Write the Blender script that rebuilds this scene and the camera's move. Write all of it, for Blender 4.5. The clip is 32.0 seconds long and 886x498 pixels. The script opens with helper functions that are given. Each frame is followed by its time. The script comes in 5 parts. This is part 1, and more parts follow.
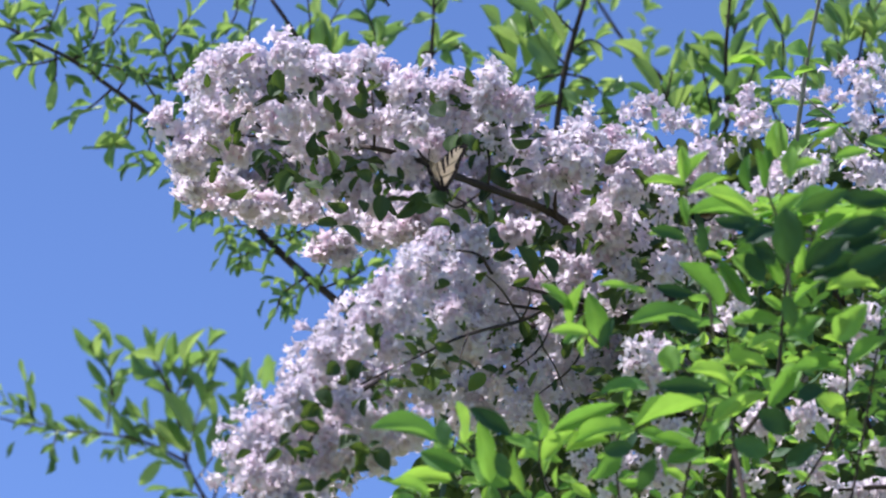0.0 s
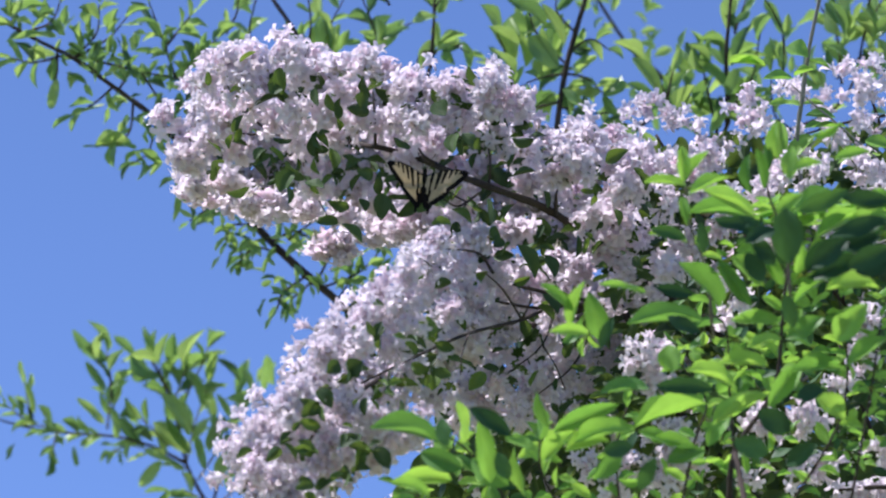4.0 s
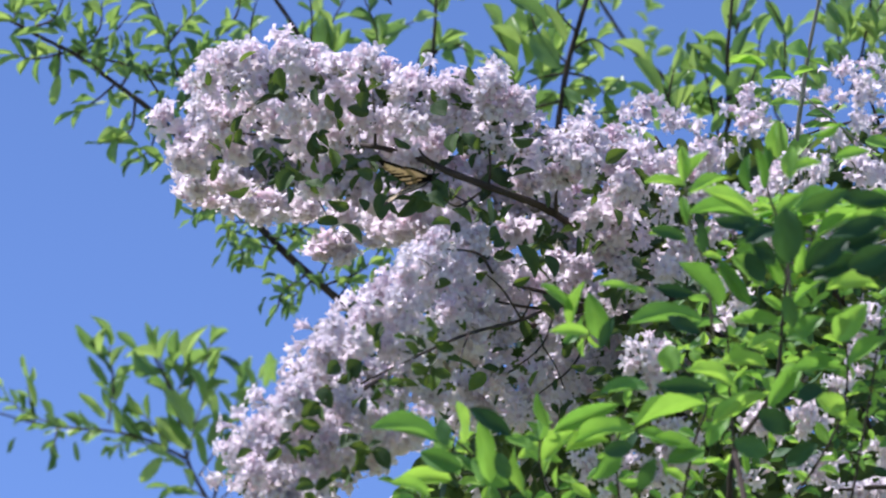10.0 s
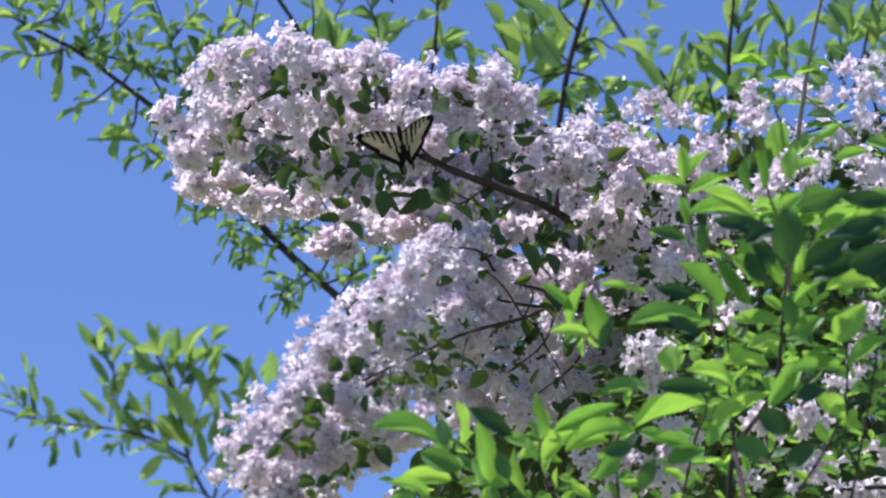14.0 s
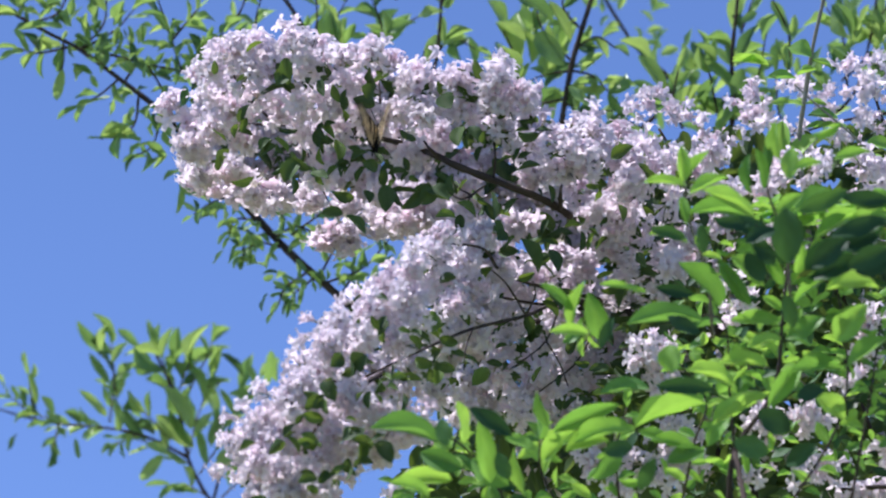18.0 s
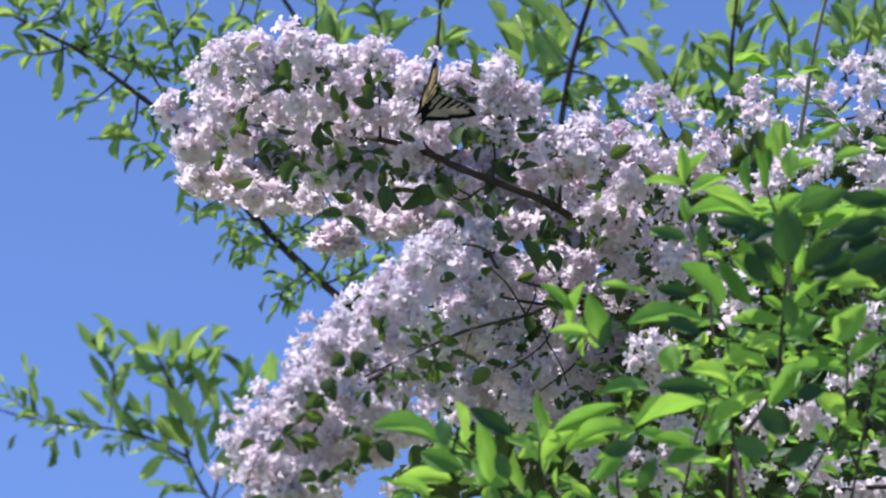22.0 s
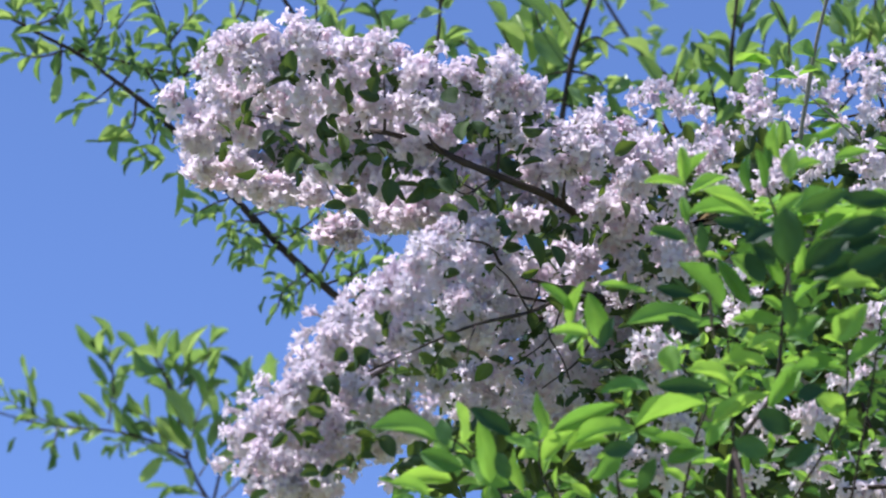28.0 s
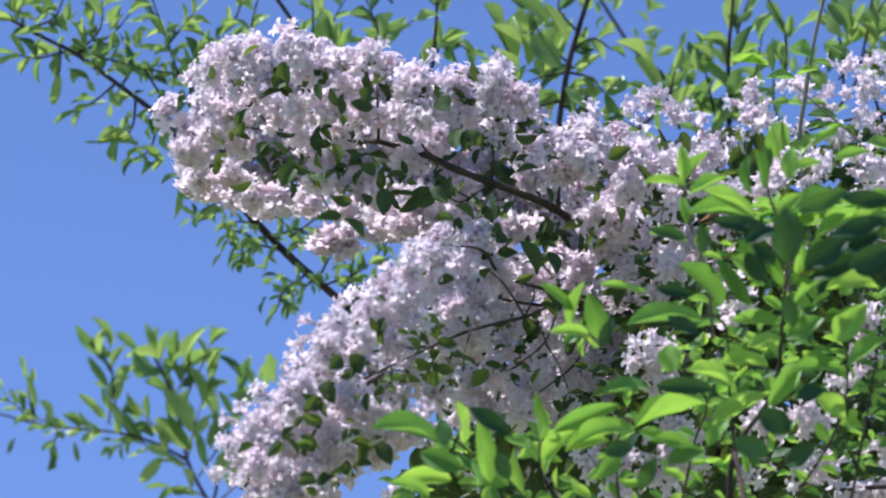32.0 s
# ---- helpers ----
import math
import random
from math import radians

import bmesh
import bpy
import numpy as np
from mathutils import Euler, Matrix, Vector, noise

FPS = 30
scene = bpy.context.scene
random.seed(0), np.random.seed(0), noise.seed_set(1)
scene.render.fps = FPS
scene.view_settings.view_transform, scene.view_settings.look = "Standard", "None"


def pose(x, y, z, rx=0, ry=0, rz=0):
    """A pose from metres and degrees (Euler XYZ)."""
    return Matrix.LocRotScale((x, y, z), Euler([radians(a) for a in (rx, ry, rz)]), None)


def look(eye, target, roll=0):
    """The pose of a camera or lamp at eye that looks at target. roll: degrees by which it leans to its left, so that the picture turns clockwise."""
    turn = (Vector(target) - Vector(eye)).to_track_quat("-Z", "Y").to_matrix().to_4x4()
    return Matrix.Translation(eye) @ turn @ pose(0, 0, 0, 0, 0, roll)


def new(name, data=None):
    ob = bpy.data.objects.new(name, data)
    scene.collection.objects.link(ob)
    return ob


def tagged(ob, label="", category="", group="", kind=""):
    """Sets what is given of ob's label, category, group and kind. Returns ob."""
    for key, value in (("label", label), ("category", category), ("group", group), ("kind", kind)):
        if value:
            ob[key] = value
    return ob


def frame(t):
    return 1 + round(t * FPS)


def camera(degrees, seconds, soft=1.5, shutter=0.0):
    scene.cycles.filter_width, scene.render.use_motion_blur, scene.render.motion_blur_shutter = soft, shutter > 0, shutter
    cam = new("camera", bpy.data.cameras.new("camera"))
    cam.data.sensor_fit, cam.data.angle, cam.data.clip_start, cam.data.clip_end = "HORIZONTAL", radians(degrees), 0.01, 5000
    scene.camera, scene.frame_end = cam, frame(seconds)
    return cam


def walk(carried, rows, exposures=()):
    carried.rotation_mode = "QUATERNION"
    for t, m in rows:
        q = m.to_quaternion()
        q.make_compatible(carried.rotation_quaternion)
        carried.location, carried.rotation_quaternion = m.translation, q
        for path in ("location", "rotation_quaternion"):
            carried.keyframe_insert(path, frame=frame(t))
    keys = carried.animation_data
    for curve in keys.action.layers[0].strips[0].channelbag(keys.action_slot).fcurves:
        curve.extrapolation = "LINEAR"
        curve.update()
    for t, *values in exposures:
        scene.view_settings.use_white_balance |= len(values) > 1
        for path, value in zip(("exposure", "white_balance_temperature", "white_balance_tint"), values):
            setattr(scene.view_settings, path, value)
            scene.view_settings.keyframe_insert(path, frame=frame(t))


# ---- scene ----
EYE = Vector((0.0, 0.0, 1.5))
TILT = 18.0
cam = camera(10.75, 32.0, soft=2.2, shutter=0.5)
walk(cam, [(0.0, pose(0, 0, 1.5, 90 + TILT, 0, 0)), (32.0, pose(0, 0, 1.5, 90 + TILT, 0, 0))], [(0.0, 0.67, 6020, 24), (32.0, 0.67, 6020, 24)])
cam.data.dof.use_dof = True
cam.data.dof.focus_distance = 4.95
cam.data.dof.aperture_fstop = 9.5

# ---- light: a clear noon sky and one high sun on the left ----
SUN = Vector((-0.45, -0.03, 0.90)).normalized()
world = bpy.data.worlds.new("sky")
scene.world = world
world.use_nodes = True
wn = world.node_tree.nodes
sky = wn.new("ShaderNodeTexSky")
sky.sky_type, sky.sun_disc = "NISHITA", False
sky.sun_elevation = math.asin(SUN.z)
sky.sun_rotation = math.atan2(SUN.x, SUN.y)
sky.altitude, sky.air_density, sky.dust_density, sky.ozone_density = 3000, 0.85, 0.0, 6.5
wn["Background"].inputs["Strength"].default_value = 0.121
world.node_tree.links.new(sky.outputs[0], wn["Background"].inputs["Color"])
sun = new("sun", bpy.data.lights.new("sun", "SUN"))
sun.data.energy, sun.data.angle, sun.data.color = 4.8, radians(0.53), (1.0, 0.96, 0.91)
sun.matrix_basis = look(SUN * 30, (0, 0, 0))

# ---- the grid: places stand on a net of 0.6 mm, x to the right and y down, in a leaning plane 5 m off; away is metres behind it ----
AHEAD = Vector((0, math.cos(radians(TILT)), math.sin(radians(TILT))))
UP = Vector((0, -math.sin(radians(TILT)), math.cos(radians(TILT))))
RIGHT = Vector((1, 0, 0))
CELL = 0.0006
R = random.Random(7)


def at(x, y, away=0.0):
    s = CELL * (5 + away) / 5
    return EYE + AHEAD * (5 + away) + RIGHT * ((x - 784) * s) + UP * ((441 - y) * s)


# ---- materials ----
def material(name):
    m = bpy.data.materials.new(name)
    m.use_nodes = True
    m.node_tree.nodes.clear()
    return m, m.node_tree.nodes, m.node_tree.links


def node(nodes, kind, **inputs):
    n = nodes.new(kind)
    for k, v in inputs.items():
        n.inputs[k.replace("_", " ")].default_value = v
    return n


def ramp(nodes, stops):
    r = nodes.new("ShaderNodeValToRGB")
    e = r.color_ramp.elements
    while len(e) < len(stops):
        e.new(0.5)
    for s, (p, c) in zip(e, stops):
        s.position, s.color = p, (*c, 1)
    return r


def thin_material(name, colors, through_tint, share, rough, spec, grain, vein=0.0, island=False, blotch=0.45):
    """A thin living sheet: it scatters light from both faces and lets part of it through."""
    m, n, l = material(name)
    out = n.new("ShaderNodeOutputMaterial")
    rnd = n.new("ShaderNodeNewGeometry" if island else "ShaderNodeObjectInfo")
    rnd_out = rnd.outputs["Random Per Island" if island else "Random"]
    tone = ramp(n, colors)
    l.new(rnd_out, tone.inputs[0])
    tc = n.new("ShaderNodeTexCoord")
    no = node(n, "ShaderNodeTexNoise", Scale=grain, Detail=4.0)
    l.new(tc.outputs["Object"], no.inputs["Vector"])
    vary = n.new("ShaderNodeMix")
    vary.data_type, vary.blend_type = "RGBA", "MULTIPLY"
    vary.inputs["Factor"].default_value = blotch
    blot = ramp(n, [(0.3, (0.55, 0.6, 0.55)), (0.65, (1.15, 1.1, 1.05))])
    l.new(no.outputs[0], blot.inputs[0])
    l.new(tone.outputs[0], vary.inputs["A"])
    l.new(blot.outputs[0], vary.inputs["B"])
    bsdf = node(n, "ShaderNodeBsdfPrincipled", Roughness=rough)
    bsdf.inputs["Specular IOR Level"].default_value = spec
    l.new(vary.outputs["Result"], bsdf.inputs["Base Color"])
    tint = n.new("ShaderNodeMix")
    tint.data_type, tint.blend_type = "RGBA", "MULTIPLY"
    tint.inputs["Factor"].default_value = 1.0
    tint.inputs["B"].default_value = (*through_tint, 1)
    l.new(vary.outputs["Result"], tint.inputs["A"])
    tr = n.new("ShaderNodeBsdfTranslucent")
    l.new(tint.outputs["Result"], tr.inputs["Color"])
    bump = node(n, "ShaderNodeBump", Strength=0.12 if vein else 0.35, Distance=0.0005)
    l.new(no.outputs[0], bump.inputs["Height"])
    if vein:
        wv = node(n, "ShaderNodeTexWave", Scale=vein, Distortion=1.5)
        wv.bands_direction = "Y"
        l.new(tc.outputs["Object"], wv.inputs["Vector"])
        l.new(wv.outputs[0], bump.inputs["Height"])
    l.new(bump.outputs[0], bsdf.inputs["Normal"])
    mix = n.new("ShaderNodeMixShader")
    mix.inputs[0].default_value = share
    l.new(bsdf.outputs[0], mix.inputs[1])
    l.new(tr.outputs[0], mix.inputs[2])
    l.new(mix.outputs[0], out.inputs[0])
    return m


def plain_material(name, c1, c2, scale, rough, bump_d=0.001, spec=0.35):
    m, n, l = material(name)
    out = n.new("ShaderNodeOutputMaterial")
    bsdf = node(n, "ShaderNodeBsdfPrincipled", Roughness=rough)
    bsdf.inputs["Specular IOR Level"].default_value = spec
    tc = n.new("ShaderNodeTexCoord")
    a = node(n, "ShaderNodeTexNoise", Scale=scale, Detail=6.0, Roughness=0.65)
    b = node(n, "ShaderNodeTexNoise", Scale=scale * 0.12, Detail=2.0)
    for t in (a, b):
        l.new(tc.outputs["Object"], t.inputs["Vector"])
    add = n.new("ShaderNodeMath")
    add.operation = "MULTIPLY_ADD"
    add.inputs[1].default_value = 0.5
    l.new(a.outputs[0], add.inputs[0])
    half = n.new("ShaderNodeMath")
    half.operation = "MULTIPLY"
    half.inputs[1].default_value = 0.5
    l.new(b.outputs[0], half.inputs[0])
    l.new(half.outputs[0], add.inputs[2])
    rp = ramp(n, [(0.35, c1), (0.65, c2)])
    l.new(add.outputs[0], rp.inputs[0])
    l.new(rp.outputs[0], bsdf.inputs["Base Color"])
    bump = node(n, "ShaderNodeBump", Strength=0.7, Distance=bump_d)
    l.new(a.outputs[0], bump.inputs["Height"])
    l.new(bump.outputs[0], bsdf.inputs["Normal"])
    l.new(bsdf.outputs[0], out.inputs[0])
    return m


PETALS = [(0.0, (0.805, 0.735, 0.775)), (0.35, (0.82, 0.785, 0.815)), (0.8, (0.835, 0.815, 0.835)), (1.0, (0.81, 0.67, 0.735))]
M_PETAL = thin_material("petal", PETALS, (1.02, 0.98, 1.0), 0.56, 0.6, 0.2, 300, blotch=0.15)
M_PETAL_MASS = thin_material("petal_mass", PETALS, (1.02, 0.98, 1.0), 0.56, 0.6, 0.2, 300, island=True, blotch=0.15)
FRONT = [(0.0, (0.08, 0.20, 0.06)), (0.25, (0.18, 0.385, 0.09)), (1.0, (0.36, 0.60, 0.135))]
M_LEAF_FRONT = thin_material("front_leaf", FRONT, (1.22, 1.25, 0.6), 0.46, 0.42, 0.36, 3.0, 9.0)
# dark twin of the front leaf: shade inside the bush, put into the colour
SHADED = [(0.0, (0.026, 0.072, 0.036)), (0.6, (0.045, 0.115, 0.045)), (1.0, (0.085, 0.20, 0.06))]
M_LEAF_SHADED = thin_material("shaded_leaf", SHADED, (1.2, 1.25, 0.6), 0.3, 0.5, 0.25, 3.0, 9.0)
SHRUB = [(0.0, (0.045, 0.085, 0.036)), (0.7, (0.07, 0.13, 0.046)), (1.0, (0.13, 0.23, 0.06))]
M_LEAF_SHRUB = thin_material("shrub_leaf", SHRUB, (1.5, 1.3, 0.5), 0.35, 0.6, 0.25, 3.0, 9.0)
M_LEAF_SHRUB_MASS = thin_material("shrub_leaf_mass", SHRUB, (1.5, 1.3, 0.5), 0.35, 0.5, 0.4, 60, island=True)
BACK = [(0.0, (0.06, 0.15, 0.075)), (0.35, (0.20, 0.37, 0.125)), (1.0, (0.34, 0.51, 0.19))]
M_LEAF_BACK = thin_material("tree_leaf", BACK, (1.25, 1.18, 0.7), 0.5, 0.36, 0.75, 3.0, 9.0)
M_BARK = plain_material("bark", (0.018, 0.014, 0.011), (0.065, 0.048, 0.038), 220, 0.85)
M_TWIG = plain_material("green_bark", (0.10, 0.09, 0.06), (0.20, 0.17, 0.13), 260, 0.7)
M_SHOOT = plain_material("shoot_bark", (0.14, 0.145, 0.12), (0.25, 0.25, 0.21), 200, 0.7)
M_CALYX = plain_material("calyx", (0.42, 0.36, 0.29), (0.38, 0.40, 0.25), 500, 0.7)
M_GRASS = plain_material("grass", (0.12, 0.145, 0.055), (0.22, 0.235, 0.10), 9, 0.9, 0.02)
M_WING = thin_material("wing_yellow", [(0.0, (0.41, 0.34, 0.21)), (1.0, (0.47, 0.39, 0.25))], (1.0, 0.88, 0.65), 0.25, 0.6, 0.2, 200)
M_BLACK = plain_material("wing_black", (0.006, 0.005, 0.005), (0.014, 0.012, 0.011), 500, 0.85, 0.0003, 0.06)


# ---- mesh helpers ----
def smooth_line(pts, steps=5):
    pts = [Vector(p) for p in pts]
    if len(pts) < 3:
        return [pts[0].lerp(pts[-1], i / steps) for i in range(steps + 1)]
    ext = [pts[0] * 2 - pts[1], *pts, pts[-1] * 2 - pts[-2]]
    out = []
    for a, b, c, d in zip(ext, ext[1:], ext[2:], ext[3:]):
        for i in range(steps):
            t = i / steps
            out.append(0.5 * (2 * b + (c - a) * t + (2 * a - 5 * b + 4 * c - d) * t * t + (3 * b - a - 3 * c + d) * t ** 3))
    out.append(pts[-1])
    return out


def tube(bm, pts, r0, r1, sides=7, knobs=0.12):
    """A tapering round stick along pts, with small knots and closed ends."""
    rings = []
    side = None
    for i, p in enumerate(pts):
        d = (pts[min(i + 1, len(pts) - 1)] - pts[max(i - 1, 0)]).normalized()
        if side is None:
            side = d.orthogonal().normalized()
        side = (side - d * side.dot(d)).normalized()
        up = d.cross(side)
        r = (r0 + (r1 - r0) * i / (len(pts) - 1)) * (1 + knobs * R.uniform(-1, 1))
        rings.append([bm.verts.new(p + (side * math.cos(a) + up * math.sin(a)) * r) for a in [2 * math.pi * k / sides for k in range(sides)]])
    for a, b in zip(rings, rings[1:]):
        for k in range(sides):
            f = bm.faces.new((a[k], a[(k + 1) % sides], b[(k + 1) % sides], b[k]))
            f.smooth = True
    bm.faces.new(rings[0][::-1])
    bm.faces.new(rings[-1])


def world_of(ob):
    m = ob.matrix_basis.copy()
    while ob.parent:
        ob = ob.parent
        m = ob.matrix_basis @ m
    return m


def part(name, data, mat, parent, label="", where=None, kind=""):
    """One mesh object under a thing or part. data: a bmesh or a mesh; where: its pose in the world."""
    if isinstance(data, bmesh.types.BMesh):
        me = bpy.data.meshes.new(name)
        data.to_mesh(me)
        data.free()
        data = me
    if mat and not data.materials:
        for m in (mat if isinstance(mat, tuple) else (mat,)):
            data.materials.append(m)
    ob = new(name, data)
    ob.parent = parent
    base = world_of(parent).inverted()
    ob.matrix_basis = base @ (where if where is not None else Matrix())
    return tagged(ob, label, kind=kind)


def sticks(name, lines, mat, parent, origin, label="", sides=7, kind=""):
    """Wooden sticks in one mesh, its origin at a given place. lines: points and the two radii."""
    bm = bmesh.new()
    for pts, r0, r1 in lines:
        tube(bm, [p - origin for p in smooth_line(pts)], r0, r1, sides)
    return part(name, bm, mat, parent, label, Matrix.Translation(origin), kind)


def leaf_shape(fold, curl, wave, tip, stalk=0.75):
    """A leaf one unit long from its stalk at the origin along y, one unit wide, its upper face to z."""
    verts, faces = [], []
    rows, peak = 11, stalk / (stalk + tip)
    for i in range(rows):
        t = i / (rows - 1)
        w = 0.5 * (t ** stalk * (1 - t) ** tip / (peak ** stalk * (1 - peak) ** tip) if 0 < t < 1 else 0.012)
        bend = curl * t * t
        y, z0 = t * (1 - 0.25 * abs(curl) * t), -bend
        for s in (-1, -0.55, 0, 0.55, 1):
            verts.append((s * w, y, z0 + fold * abs(s) * w + wave * math.sin(7 * t + 2.1 * s) * abs(s) * w))
    for i in range(rows - 1):
        for k in range(4):
            a = i * 5 + k
            faces.append((a, a + 1, a + 6, a + 5))
    return np.array(verts), faces


def shape_mesh(name, verts, faces, mats, marks=None):
    me = bpy.data.meshes.new(name)
    me.from_pydata([tuple(v) for v in verts], [], faces)
    for m in mats:
        me.materials.append(m)
    me.polygons.foreach_set("use_smooth", [True] * len(faces))
    if marks:
        me.polygons.foreach_set("material_index", marks)
    me.update()
    return me


def gathered(name, shapes, places, mats, parent, label, marks=None):
    """Many small pieces in one mesh: places are (shape number, pose)."""
    vs, fs, ms, n = [], [], [], 0
    for k, m in places:
        v, f = shapes[k]
        a = np.array(m)
        vs.append(v @ a[:3, :3].T + a[:3, 3])
        fs.extend([tuple(i + n for i in q) for q in f])
        if marks:
            ms.extend(marks)
        n += len(v)
    inv = np.array(world_of(parent).inverted())
    allv = np.concatenate(vs) @ inv[:3, :3].T + inv[:3, 3]
    return part(name, shape_mesh(name, allv, fs, mats, ms or None), None, parent, label, world_of(parent), "stuff")


LEAVES = [leaf_shape(0.40, 0.10, 0.06, 0.8), leaf_shape(0.45, -0.05, 0.08, 0.9), leaf_shape(0.2, 0.06, 0.14, 0.85),
          leaf_shape(0.5, 0.2, 0.08, 0.75), leaf_shape(0.55, 0.08, 0.14, 0.85)]
BLUNT = [leaf_shape(0.4, 0.1, 0.06, 0.75, 0.75), leaf_shape(0.6, 0.2, 0.1, 0.8, 0.8), leaf_shape(0.15, -0.1, 0.14, 0.7, 0.75),
         leaf_shape(0.45, 0.35, 0.1, 0.8, 0.7), leaf_shape(0.8, 0.05, 0.14, 0.75, 0.85), leaf_shape(0.3, 0.2, 0.2, 0.85, 0.7)]
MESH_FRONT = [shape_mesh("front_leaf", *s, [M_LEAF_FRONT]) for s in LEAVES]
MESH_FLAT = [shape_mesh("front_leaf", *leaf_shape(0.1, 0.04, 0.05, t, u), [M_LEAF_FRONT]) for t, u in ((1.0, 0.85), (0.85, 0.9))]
MESH_SHADED = [shape_mesh("shaded_leaf", *leaf_shape(f, 0.06, 0.08, t, u), [M_LEAF_SHADED]) for f, t, u in ((0.15, 0.9, 0.8), (0.25, 0.8, 0.8), (0.1, 0.85, 0.9))]
MESH_SHRUB = [shape_mesh("shrub_leaf", *s, [M_LEAF_SHRUB]) for s in LEAVES]
MESH_BACK_FLAT = [shape_mesh("tree_leaf", *leaf_shape(0.1, 0.04, 0.05, 0.55, 0.65), [M_LEAF_BACK])]
MESH_BACK = [shape_mesh("tree_leaf", *s, [M_LEAF_BACK]) for s in BLUNT]


def leaf_pose(base, tip, width, facing):
    """A leaf from base to tip whose upper face looks as near as it can to facing."""
    y = tip - base
    ln = y.length
    y = y / ln
    z = facing - y * facing.dot(y)
    z = z.normalized() if z.length > 1e-4 else y.orthogonal().normalized()
    x = y.cross(z)
    m = Matrix((x, y, z)).transposed().to_4x4()
    return Matrix.Translation(base) @ m @ Matrix.Diagonal((width, ln, ln, 1))


def wild(scale):
    return Vector((R.gauss(0, 1), R.gauss(0, 1), R.gauss(0, 1))) * scale


FACE = (UP * 0.75 - AHEAD * 0.55 + RIGHT * -0.1).normalized()


def leafy(parent, name, meshes, base, tip, width, facing=None, spread=0.45):
    f = (facing or FACE) + wild(spread)
    return part(name, R.choice(meshes), None, parent, "", leaf_pose(base, tip, width, f.normalized()))


ASIDE = (-AHEAD - SUN * (-AHEAD).dot(SUN)).normalized()


def set_leaves(parent, meshes, away, n, facing=None, spread=0.35, gain=0.88):
    """Single leaves, each given by its stalk, its tip and its width on the grid. ASIDE turns them edge-on to the sun."""
    for i in range(0, len(n), 5):
        bx, by, tx, ty, w = n[i:i + 5]
        d = away + R.uniform(-0.03, 0.03)
        ln = math.hypot(tx - bx, ty - by) * CELL
        leafy(parent, "leaf", meshes, at(bx, by, d), at(tx, ty, d - ln * R.uniform(-0.2, 0.4)), w * CELL * gain * (1 + away / 5), facing=facing, spread=spread)


def shoot(parent, name, meshes, line, n, length, away, slim=0.42, spread=55, start=0.15, bow=0.25):
    """Leaves set in turn along a twig; line: grid points. Sizes in grid cells."""
    pts = smooth_line([Vector((x, y, 0)) for x, y in line], 6)
    for i in range(n):
        s = start + (1 - start) * (i + R.uniform(-0.3, 0.3)) / max(1, n - 1)
        s = min(max(s, 0.0), 1.0)
        k = min(int(s * (len(pts) - 1)), len(pts) - 2)
        p = pts[k].lerp(pts[k + 1], s * (len(pts) - 1) - k)
        d = (pts[k + 1] - pts[k]).normalized()
        turn = radians(spread * R.uniform(0.5, 1.3)) * (1 if i % 2 else -1)
        if i == n - 1:
            turn = radians(R.uniform(-15, 15))
        c, sn = math.cos(turn), math.sin(turn)
        d = Vector((d.x * c - d.y * sn, d.x * sn + d.y * c, 0))
        d.y += bow * R.uniform(-0.2, 1.0)
        ln = length * R.uniform(0.7, 1.2)
        dz = R.uniform(-0.5, 0.35) * ln * CELL
        w0 = away + R.uniform(-0.02, 0.02)
        base, tip = at(p.x, p.y, w0), at(p.x + d.x * ln, p.y + d.y * ln, w0 + dz)
        leafy(parent, name, meshes, base, tip, ln * CELL * slim * R.uniform(0.8, 1.15) * (1 + away / 5))


# ---- ground ----
def build_ground():
    bm = bmesh.new()
    grid = [-2500, -600, -150, -40, -14, -6, -2, 2, 6, 14, 40, 150, 600, 2500]
    vs = [[bm.verts.new((x, y, 0.03 * noise.noise(Vector((x * 0.4, y * 0.4, 0))) - 0.03)) for x in grid] for y in grid]
    for i in range(len(grid) - 1):
        for j in range(len(grid) - 1):
            bm.faces.new((vs[i][j], vs[i][j + 1], vs[i + 1][j + 1], vs[i + 1][j])).smooth = True
    me = bpy.data.meshes.new("ground")
    bm.to_mesh(me)
    bm.free()
    me.materials.append(M_GRASS)
    tagged(new("ground", me), "mown green lawn under the shrubs", "lawn", kind="structure")


build_ground()


def thing(name, place, label, category, group=""):
    ob = new(name)
    ob.empty_display_size = 0.1
    ob.matrix_basis = Matrix.Translation(place)
    return tagged(ob, label, category, group)


